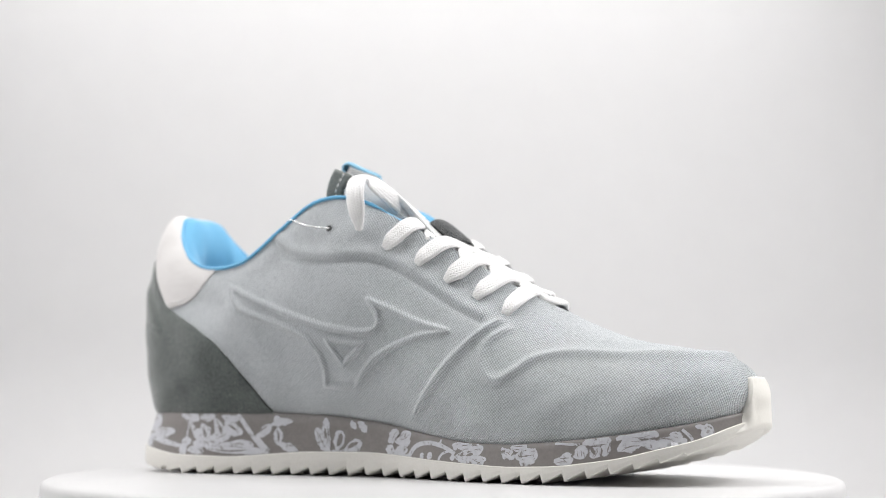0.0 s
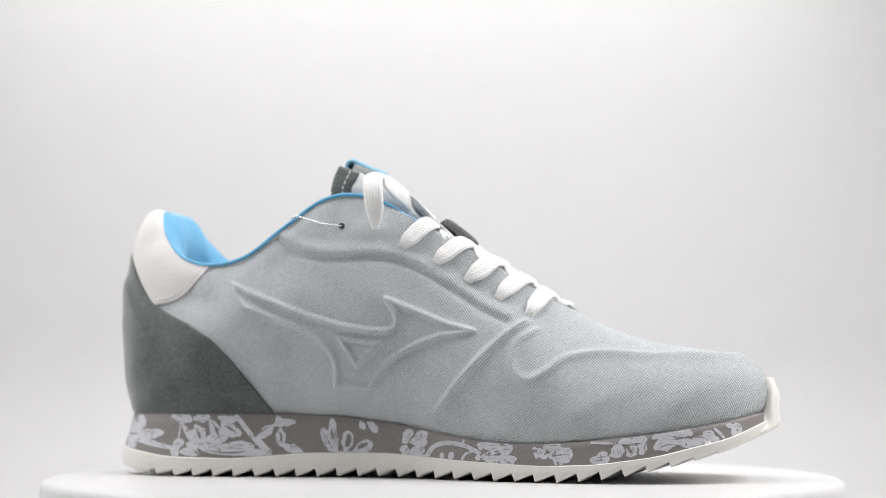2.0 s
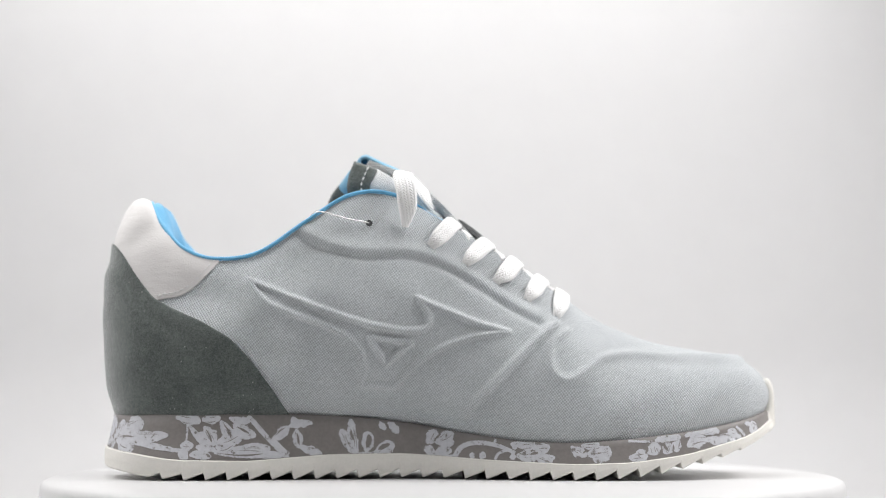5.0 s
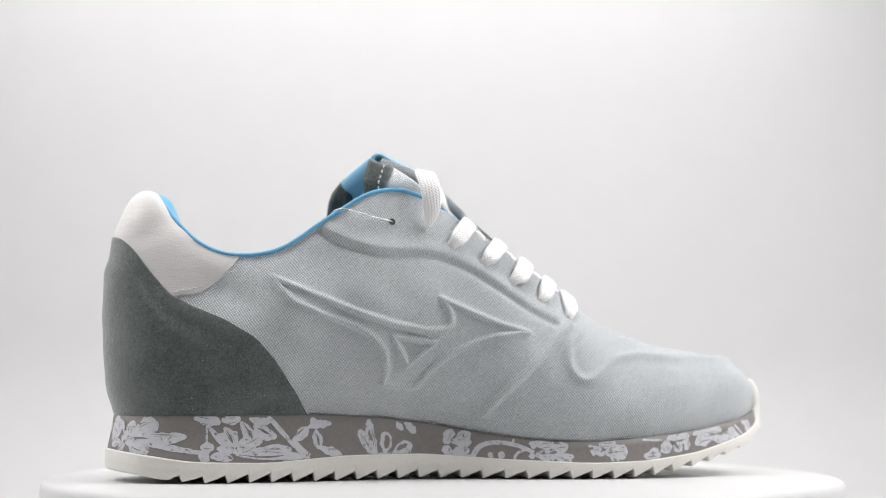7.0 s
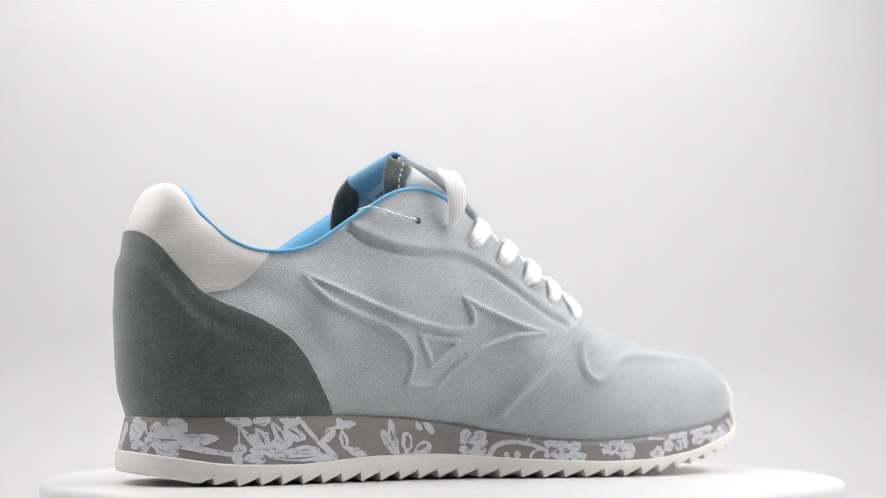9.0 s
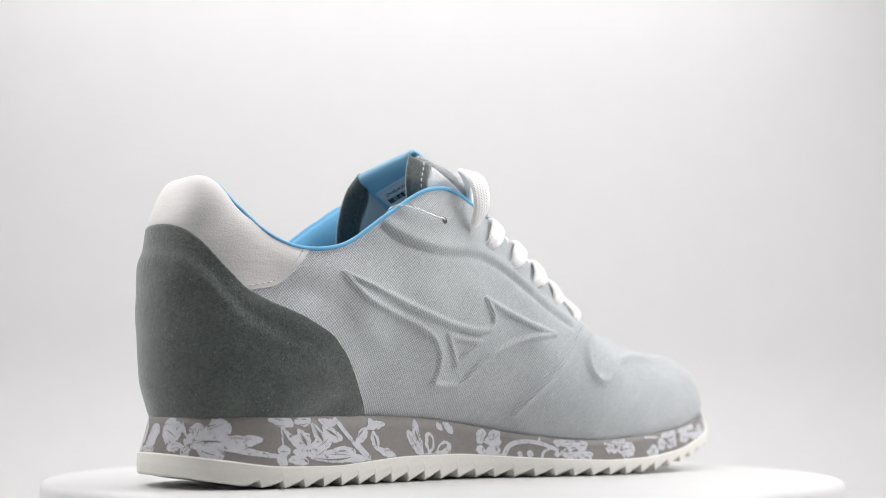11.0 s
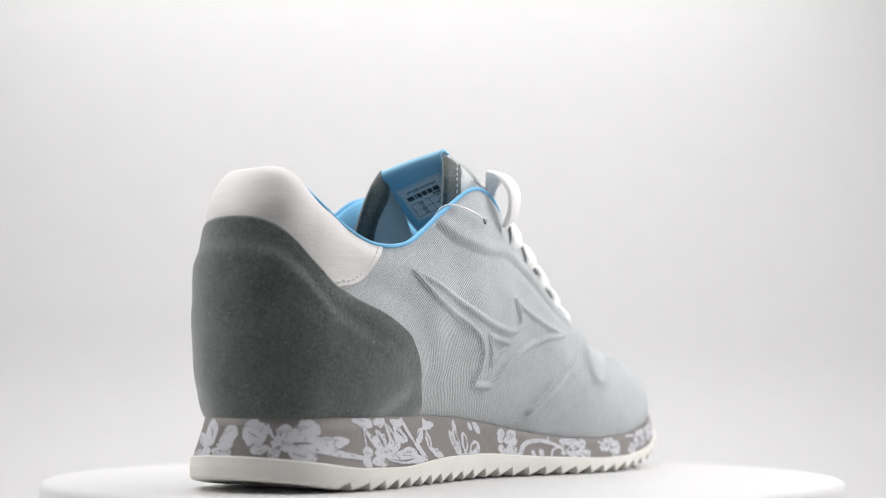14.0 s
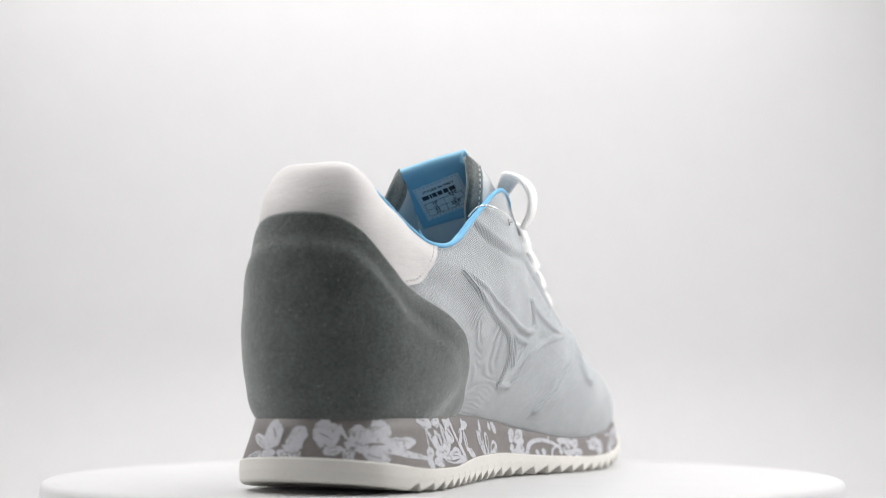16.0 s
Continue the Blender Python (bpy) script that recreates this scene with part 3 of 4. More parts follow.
def toe_bumper():
    """Rubber that sweeps up from the outsole over the tip of the toe, one thick band with rounded edges."""
    strips = []
    lo = int(np.searchsorted(STEP, 16.5))
    for (g, nrm, _, _), sign in zip(SIDES, (-1, 1)):
        foot, o, flare = sole_lines(sign)
        cols = []
        for i in range(lo, COLUMNS):
            share = (i - lo) / (COLUMNS - 1 - lo)
            rise = np.clip((share - 0.22) / 0.42, 0, 1)
            rise = rise * rise * (3 - 2 * rise)
            base = TREAD_LINE(foot[i, 0]) - 0.0004
            start = FOOT_OF_MIDSOLE(foot[i, 0]) + 0.0004
            top = start + (0.0425 - start) * rise
            k = int(np.argmax(g[i, :, 2]))
            zs = np.linspace(base + 0.0026, top, 26)
            cloth = np.array([np.dot(np.array([np.interp(max(z, g[i, 0, 2]), g[i, :k + 1, 2], g[i, :k + 1, a]) for a in range(2)]) - foot[i, :2], o[i, :2]) for z in zs])
            f = (zs - zs[0]) / max(zs[-1] - zs[0], 1e-6)
            wall = (0.0006 + flare[i] + 0.0006) * (1 - f) + (cloth[-1] + 0.0006) * f
            reach = np.maximum(wall, np.where(zs > foot[i, 2], cloth + 0.0005, wall))
            for _ in range(3):
                reach = np.convolve(np.pad(reach, 3, "edge"), np.ones(7) / 7, "valid")
            skin = 0.0004 + 0.0012 * min(1.0, share * 5.0)
            outer = [foot[i] * (1, 1, 0) + o[i] * (r + skin) + np.array([0, 0, z]) for r, z in zip(reach, zs)]
            # rounded lower edge, then under the toe; rounded upper lip, then back against the cloth
            under = [foot[i] * (1, 1, 0) + o[i] * (reach[0] + skin - back) + np.array([0, 0, base + up]) for back, up in ((0.0090, 0.0002), (0.0045, 0.0), (0.0022, 0.0004), (0.0008, 0.0012))]
            lip = [foot[i] * (1, 1, 0) + o[i] * (reach[-1] + skin - back) + np.array([0, 0, top + up]) for back, up in ((0.0003, 0.0005), (0.0010, 0.0008), (0.0024, 0.0004), (0.0034, -0.0020))]
            cols.append(under + outer + lip)
        strips.append(np.array(cols))
    g = np.concatenate([strips[0], strips[1][::-1][1:]])
    grid_mesh("toe_bumper", g, RUBBER, SHOE, "white rubber toe bumper", flip=False)


toe_bumper()


# ---- tongue, laces ----
def mid_y(x):
    return float(np.interp(x, [-0.05, 0.0, 0.07], [-0.0145, -0.0125, -0.006]))


T_LINE = spline([(0.064, 0.0682), (0.040, 0.0838), (0.018, 0.0995), (-0.004, 0.1158), (-0.0215, 0.1268), (-0.0325, 0.1315), (-0.0402, 0.1352)], 60)


T_RUN = np.concatenate([[0], np.cumsum(np.linalg.norm(np.diff(T_LINE, axis=0), axis=1))])
T_LINE = np.stack([np.interp(np.linspace(0, T_RUN[-1], 60), T_RUN, T_LINE[:, k]) for k in range(2)], 1)


def tongue_place(f, c, lift=0.0, across=None):
    """A place on the tongue: f along it from the vamp to its tip, c across from -1 to 1 (or across, in metres). Its head leans to the inner side."""
    k = f * (len(T_LINE) - 1)
    i = min(int(k), len(T_LINE) - 2)
    p = T_LINE[i] + (T_LINE[i + 1] - T_LINE[i]) * (k - i)
    d = T_LINE[i + 1] - T_LINE[i]
    d = d / np.linalg.norm(d)
    n = np.array([d[1], -d[0]]) if d[0] < 0 else np.array([-d[1], d[0]])
    half = (0.0185 + 0.002 * f) * (1 - 0.22 * max(0.0, (f - 0.6) / 0.4) ** 2) * (0.55 + 0.45 * min(1.0, f / 0.25))
    off = c * half if across is None else across
    lean = min(1.0, max(0.0, (f - 0.40) / 0.45))
    bend = 0.0014 * (1 - 0.5 * lean) * (off / 0.016) ** 2
    x = p[0] + n[0] * lift - 0.36 * lean * off - 0.3 * bend
    z = p[1] + n[1] * lift - 0.30 * lean * off - 0.9 * bend
    return (x, mid_y(p[0]) + off * (1 - 0.1 * lean), z)


def thick_sheet(name, a, b, thick, mat, parent, label, na=36, nb=12, bow=0.0):
    """A padded sheet between two lines of places, with rounded cut edges."""
    a, b = spline(np.array(a) / 1000.0, na), spline(np.array(b) / 1000.0, na)
    f = np.linspace(0, 1, nb)
    g = a[:, None] * (1 - f)[None, :, None] + b[:, None] * f[None, :, None]
    nrm = np.cross(np.gradient(g, axis=0), np.gradient(g, axis=1))
    nrm /= np.maximum(np.linalg.norm(nrm, axis=2), 1e-12)[:, :, None]
    g = g + nrm * (bow * np.sin(math.pi * f))[None, :, None]
    pad = (thick / 2) * np.minimum(1.0, np.minimum(f, 1 - f) * 6 + 0.35)[None, :, None] * np.minimum(1.0, np.minimum(np.arange(na), np.arange(na)[::-1]) / 2 + 0.2)[:, None, None]
    front, back = g + nrm * pad, g - nrm * pad
    return grid_mesh(name, np.concatenate([front, back[:, ::-1], front[:, :1]], axis=1), mat, parent, label)


def tongue_sheet(name, f0, f1, c0, c1, lo, hi, mat, label, nf=40, nc=20):
    fs, cs = np.linspace(f0, f1, nf), np.linspace(c0, c1, nc)
    ring = [(c, hi) for c in cs] + [(c, lo) for c in cs[::-1]] + [(cs[0], hi)]
    g = np.array([[tongue_place(f, c, l) for c, l in ring] for f in fs])
    end0, end1 = [np.array([[tongue_place(f, c, (lo + hi) / 2) for c, _ in ring]]) for f in (f0, f1)]
    return grid_mesh(name, np.concatenate([end0, g, end1]), mat, TONGUE, label)


TONGUE = SHOE
TONGUE = tongue_sheet("tongue", 0.0, 0.985, -1.0, 1.0, -0.0024, 0.0004, TONGUE_CLOTH, "pale woven cloth tongue")

# the sides of the tongue wrap back round the ankle: cloth, then a broad suede edge with a stitched line
INNER_EDGE = [(-46.5, -1.0, 133.0), (-52.2, 0.0, 124.5), (-53.0, 5.0, 113.0), (-50.5, 10.5, 102.0), (-45.0, 13.0, 90.0)]
INNER_SEAM = [(-43.5, -2.5, 132.0), (-42.0, -2.0, 122.0), (-42.3, 3.5, 112.0), (-40.2, 8.0, 103.0), (-36.0, 10.5, 91.0)]
INNER_ROOT = [(-41.0, -2.5, 131.5), (-31.0, -0.5, 119.5), (-22.0, 1.5, 108.5), (-14.0, 3.5, 99.5), (-7.0, 6.0, 91.0)]
OUTER_EDGE = [(-39.4, -30.2, 138.2), (-41.8, -31.6, 131.0), (-42.2, -32.0, 124.0), (-38.8, -29.0, 114.8), (-31.0, -27.0, 104.0)]
OUTER_SEAM = [(-29.3, -31.0, 134.2), (-30.8, -33.0, 130.0), (-32.3, -33.8, 125.5), (-29.0, -32.5, 115.0), (-22.0, -30.0, 104.0)]
OUTER_ROOT = [(-34.0, -29.6, 136.6), (-22.0, -31.6, 130.0), (-11.0, -31.8, 122.0), (-1.0, -30.5, 113.5), (8.0, -28.0, 105.0)]
thick_sheet("wing", INNER_SEAM, INNER_ROOT, 0.0020, TONGUE_CLOTH, TONGUE, "pale woven side of the tongue")
thick_sheet("wing", OUTER_SEAM, OUTER_ROOT, 0.0020, TONGUE_CLOTH, TONGUE, "pale woven side of the tongue")
thick_sheet("edge_binding", INNER_EDGE, INNER_SEAM, 0.0034, SUEDE, TONGUE, "dark suede binding of the tongue")
thick_sheet("edge_binding", OUTER_EDGE, OUTER_SEAM, 0.0034, SUEDE, TONGUE, "dark suede binding of the tongue")


def tape_loop():
    """Blue tape folded over the tongue's tip, with a woven size label on its back."""
    cs = np.linspace(-0.0146, 0.0146, 14)
    path = [(0.855, 0.0016), (0.90, 0.0019), (0.95, 0.0020), (0.985, 0.0020), (1.0, 0.0018), (1.012, 0.0006), (1.014, -0.0010), (1.004, -0.0026), (0.985, -0.0036), (0.94, -0.0044), (0.89, -0.0052), (0.84, -0.0060), (0.78, -0.0070), (0.735, -0.0078)]
    path = spline(path, 50)
    g = np.array([[tongue_place(f, 0.0, l, c) for c in cs] for f, l in path])
    ob = grid_mesh("tape_loop", g, BLUE_TAPE, TONGUE, "sky-blue tape folded over the tongue tip")
    mod = ob.modifiers.new("thick", "SOLIDIFY")
    mod.thickness, mod.offset = 0.0013, 0.0
    # pressed ridges along both selvedges
    for c in (-0.0138, 0.0138):
        for side in (path[:22], path[28:]):
            out = 0.0008 if side[0][1] > 0 else -0.0008
            tube("selvedge", [tongue_place(f, 0.0, l + out, c) for f, l in side], 0.00035, BLUE_TAPE, ob, sides=6)
    return ob


tape_loop()

EYELETS = [(-0.0050, -0.0425, 0.1004), (0.0095, -0.0394, 0.0925), (0.0230, -0.0388, 0.0851), (0.0362, -0.0370, 0.0775), (0.0490, -0.0350, 0.0704)]


def nearest(g, nrm, p):
    d = ((g - np.array(p)) ** 2).sum(axis=2)
    i, k = np.unravel_index(np.argmin(d), d.shape)
    return g[i, k], nrm[i, k], i


def column_at(x):
    return int(np.argmin(np.abs(OUTER[:int(np.searchsorted(STEP, 13)), -1, 0] - x) + 1.0 * (STEP[:int(np.searchsorted(STEP, 13))] < 7.5)))


def lace_rows():
    """Crossing runs: each comes out of an outer eyelet, puffs up and slants forward over the throat."""
    up = np.array([0.55, 0.0, 0.84])
    rng = random.Random(4)
    for k, e in enumerate(EYELETS):
        p, n, _ = nearest(OUTER, OUTER_N, e)
        reach = (1.0, 1.0, 0.95, 0.80, 0.40)[k]
        i = column_at(p[0] + 0.0086 * reach)
        c = column_at(p[0] + 0.0105 * reach)
        j = column_at(p[0] + 0.0135 * reach)
        edge, ctr, far = OUTER[i, -1], (OUTER[c, -1] + INNER[c, -1]) / 2, INNER[j, -1]
        q, nq, _ = nearest(INNER, INNER_N, far + np.array([0.002, 0.007, -0.008]))
        s = rng.uniform(-0.0006, 0.0006)
        rows = [p - n * 0.0040 - (edge - p) * 0.10, p + n * 0.0006, p * 0.66 + edge * 0.34 + n * 0.0026 + np.array([s, 0, 0]), edge + np.array([0.0004, 0.0005, 0.0014]),
                ctr + up * (0.0004 if k < 4 else -0.0004), far + np.array([0, -0.0005, -0.0010]), q * 0.5 + far * 0.5 + nq * 0.0012, q - nq * 0.006]
        tip = np.array([rng.uniform(-0.2, 0.2), 0, rng.uniform(-0.2, 0.2)])
        ups = [n, n, n + tip, n * 0.55 + up * 0.45, up, nq * 0.55 + up * 0.45, nq, nq]
        width = spline([[w] for w in (0.0026, 0.0046, 0.0078 + s, 0.0076, 0.0062, 0.0070, 0.0070, 0.0030)], 72)[:, 0]
        ribbon("lace", spline(rows, 72), spline(ups, 72), width, 0.0027, LACE, LACES)
        # the run from the inner side that crosses beneath and dips under the canvas behind the next eyelet
        if k == len(EYELETS) - 1:
            break
        a, b = column_at(p[0] + 0.0030), column_at(p[0] + 0.0165)
        start, stop = INNER[a, -1], OUTER[b, -1]
        mid = (OUTER[c, -1] + INNER[c, -1]) / 2 - np.array([0.003, 0, -0.0012])
        run = [start + np.array([0, 0.004, -0.006]), start + up * 0.0004, mid + up * 0.0006, stop * 0.8 + mid * 0.2 + up * 0.0004, stop + np.array([0, 0.001, -0.003])]
        ribbon("lace", spline(run, 40), np.repeat(up[None], 40, 0), 0.0068, 0.0022, LACE, LACES)


def lace_loop():
    rows = [(0.0020, -0.0250, 0.1115), (-0.0045, -0.0290, 0.1180), (-0.0110, -0.0345, 0.1250), (-0.0165, -0.0405, 0.1302), (-0.0178, -0.0462, 0.1295), (-0.0165, -0.0505, 0.1235), (-0.0158, -0.0502, 0.1150), (-0.0168, -0.0462, 0.1076)]
    ups = [(0.3, -0.8, 0.5), (0.3, -0.8, 0.5), (0.25, -0.75, 0.55), (0.1, -0.6, 0.75), (0.0, -0.75, 0.65), (0.0, -1, 0.2), (0.05, -1, -0.15), (0.05, -0.9, -0.35)]
    width = spline([[w] for w in (0.007, 0.0075, 0.008, 0.0085, 0.0088, 0.0088, 0.0078, 0.0030)], 80)[:, 0]
    return ribbon("shoelace", spline(rows, 80), spline(ups, 80), width, 0.0026, LACE, SHOE, "flat white braided shoelace")


LACES = lace_loop()
lace_rows()


# ---- floral print on the midsole: leaves (from x, down, to x, down, width), stems (points, width), in millimetres round the sole from the heel ----
HEEL_FLOWERS_LEAVES = [(-7.5, 10.3, -13.0, 2.3, 8.7), (-3.0, 9.1, 4.5, 3.1, 5.6), (-9.5, 11.1, -22.0, 6.7, 3.5), (-10.0, 11.9, -25.0, 16.2, 5.1), (-6.5, 11.9, 3.5, 12.3, 3.5), (-4.5, 9.9, 4.0, 9.9, 2.1), (-7.0, 12.3, -11.5, 13.9, 3.0), (17.0, 7.9, 8.0, 3.1, 8.7), (20.0, 7.5, 15.0, 2.3, 3.0), (23.0, 8.3, 24.0, 2.3, 5.1), (26.5, 7.5, 37.5, 3.1, 7.7), (28.0, 9.1, 50.0, 8.7, 4.1), (19.0, 11.1, 11.5, 11.9, 3.5), (22.0, 11.1, 19.0, 14.7, 4.1), (25.0, 11.9, 35.0, 15.5, 6.1), (19.0, 9.5, 28.0, 9.9, 6.1)]
HEEL_FLOWERS_STEMS = [(29.0, 10.7, 41.0, 12.7, 52.0, 14.6, 2.0)]
HEEL_FLOWERS_GAPS = [(20.5, 7.2, 18.0, 2.0, 1.0), (-5.5, 9.0, -3.0, 3.0, 0.9), (26.0, 9.5, 34.0, 9.8, 0.6)]
REAR_SPRAY_LEAVES = [(52.5, 1.5, 63.5, 3.5, 4.2), (58.5, 4.3, 70.5, 15.9, 2.7), (55.5, 13.1, 61.0, 13.5, 3.9), (55.0, 15.9, 59.0, 18.7, 3.1), (59.5, 17.1, 68.5, 17.9, 3.4), (62.0, 13.5, 69.0, 14.7, 3.1), (64.0, 2.3, 72.0, 1.5, 3.8), (65.0, 5.1, 70.0, 13.1, 4.2), (72.0, 2.7, 78.0, 11.9, 3.9), (75.5, 1.5, 84.5, 3.1, 2.8), (77.5, 3.9, 87.0, 9.1, 4.6), (70.5, 14.7, 81.0, 9.5, 6.2), (81.5, 14.3, 88.0, 12.3, 1.3), (69.5, 15.9, 98.0, 17.5, 4.3), (79.0, 14.3, 93.0, 14.3, 4.2), (61.5, 8.3, 70.5, 7.1, 2.8)]
REAR_SPRAY_STEMS = [(33.1, 12.0, 44.4, 14.0, 53.3, 15.0, 58.6, 15.0, 1.6), (58.0, 3.1, 58.0, 8.3, 58.0, 12.7, 0.9), (83.5, 0.7, 91.5, 9.5, 100.5, 18.3, 2.2), (94.0, 9.9, 98.0, 14.3, 101.0, 16.7, 1.2)]
REAR_SPRAY_GAPS = [(73.5, 4.5, 76.5, 10.0, 0.7), (66.0, 6.5, 68.5, 11.5, 0.7), (79.0, 5.3, 84.0, 8.0, 0.8), (72.0, 16.4, 90.0, 16.6, 0.6)]
WAIST_SPRAY_LEAVES = [(94.0, 10.3, 100.5, 5.1, 3.8), (100.5, 5.5, 111.0, 3.5, 3.1), (102.5, 1.1, 104.5, 5.1, 3.0), (104.0, 6.3, 105.0, 14.3, 3.7), (105.0, 13.5, 115.0, 16.7, 3.2), (130.2, 15.2, 127.4, 1.1, 3.7), (127.4, 14.3, 123.3, 5.6, 3.7), (134.0, 14.6, 135.0, 5.8, 4.7), (137.6, 14.2, 145.7, 9.2, 4.9), (139.6, 1.0, 142.6, 4.0, 2.3), (143.1, 1.0, 147.8, 5.2, 2.9), (160.2, 7.5, 164.2, 1.2, 3.3)]
WAIST_SPRAY_STEMS = [(126.2, 13.8, 130.7, 15.7, 137.6, 14.7, 1.8)]
WAIST_SPRAY_GAPS = [(134.0, 12.7, 135.0, 7.1, 2.1), (139.1, 13.0, 144.1, 10.1, 1.6), (128.5, 10.1, 127.4, 5.5, 1.0), (104.2, 8.0, 104.8, 12.4, 0.8)]
JOINT_SPRAY_LEAVES = [(161.5, 7.4, 164.2, 1.2, 4.5), (163.5, 6.2, 171.3, 0.4, 4.5), (162.2, 8.0, 161.5, 12.1, 4.1), (166.1, 7.3, 172.0, 4.2, 2.1), (163.5, 11.0, 171.3, 8.3, 3.3), (160.2, 12.0, 173.9, 9.8, 1.1), (189.9, 3.0, 190.6, 0.5, 1.0), (181.1, 10.3, 180.4, 7.7, 2.1), (184.5, 9.8, 185.8, 6.8, 2.5), (198.3, 3.8, 199.0, 0.6, 3.3), (199.0, 2.1, 207.5, 1.3, 4.9), (199.7, 6.1, 208.9, 6.2, 4.5), (206.1, 2.2, 213.7, 1.6, 3.7), (207.5, 5.4, 215.0, 7.8, 3.7), (198.3, 5.4, 198.3, 8.2, 2.5), (222.7, 1.3, 229.4, 5.3, 3.7), (227.0, 1.7, 234.5, 1.7, 3.7), (231.2, 4.3, 236.7, 3.0, 4.5), (231.7, 5.8, 236.1, 8.1, 3.3)]
JOINT_SPRAY_STEMS = [(172.6, 10.9, 175.2, 6.5, 179.8, 3.9, 187.2, 3.1, 194.1, 3.7, 199.0, 5.4, 1.8), (190.6, 9.2, 192.0, 6.4, 195.5, 4.6, 1.1), (212.3, 5.2, 215.7, 6.2, 213.7, 7.5, 0.8)]
JOINT_SPRAY_GAPS = [(199.7, 2.9, 203.2, 3.7, 0.7), (205.4, 5.4, 208.9, 4.5, 1.0), (163.5, 5.4, 166.1, 2.4, 0.7), (227.6, 4.5, 229.4, 2.9, 0.7)]
TOE_SPRAY_LEAVES = [(229.4, 4.9, 239.6, 5.7, 5.6), (231.7, 7.3, 238.7, 7.5, 2.9), (246.8, 7.3, 254.9, 7.4, 3.8), (249.9, 5.7, 252.8, 8.3, 3.8), (257.2, 2.4, 258.3, 7.8, 5.2), (258.3, 1.8, 270.1, 2.1, 3.8), (265.1, 3.5, 262.6, 7.9, 4.3), (269.5, 1.3, 267.6, 7.7, 3.8), (272.0, 1.6, 289.0, 2.5, 4.3), (272.6, 6.0, 282.3, 4.7, 5.2), (281.0, 4.0, 300.1, 6.1, 4.7), (286.3, 5.8, 292.1, 6.7, 2.9), (293.4, 2.4, 298.5, 4.5, 3.8), (305.9, 5.6, 310.9, 2.4, 4.7), (303.8, 1.3, 307.4, 2.9, 1.8)]
TOE_SPRAY_STEMS = [(246.8, 0.6, 257.2, 2.1, 1.0), (298.5, 1.5, 301.2, 4.5, 302.3, 6.4, 1.1)]
TOE_SPRAY_GAPS = [(261.9, 3.1, 263.8, 6.5, 1.1), (266.3, 4.3, 266.3, 6.9, 0.7)]

FOAM = np.concatenate([MIDS[1][::-1], MIDS[0][1:]])[:, 2:6]
FOAM_SHARE = np.array([0.02, 0.3, 0.6, 1.0])
FOAM_RUN = np.concatenate([[0], np.cumsum(np.linalg.norm(np.diff(FOAM[:, 1:3].mean(axis=1), axis=0), axis=1))])
FOAM_RUN = FOAM_RUN - FOAM_RUN[len(MIDS[1]) - 1]
FOAM_TALL = np.linalg.norm(FOAM[:, -1] - FOAM[:, 0], axis=1)
FOAM_OUT = np.concatenate([INNER_OUT[::-1], OUTER_OUT[1:]])


def on_foam(run, down, lift):
    """Places on the midsole's wall: millimetres round it and down from its top edge."""
    run, down = np.asarray(run) / 1000.0, np.asarray(down) / 1000.0
    i = np.clip(np.interp(run, FOAM_RUN, np.arange(len(FOAM_RUN))), 0, len(FOAM_RUN) - 1.001)
    k = i.astype(int)
    f = (i - k)[:, None]
    share = np.clip(down / np.interp(run, FOAM_RUN, FOAM_TALL), 0.03, 0.985)
    cols = FOAM[k] * (1 - f)[:, :, None] + FOAM[k + 1] * f[:, :, None]
    p = np.stack([[np.interp(s, FOAM_SHARE, c[:, a]) for a in range(3)] for s, c in zip(share, cols)])
    return p + FOAM_OUT[k] * lift


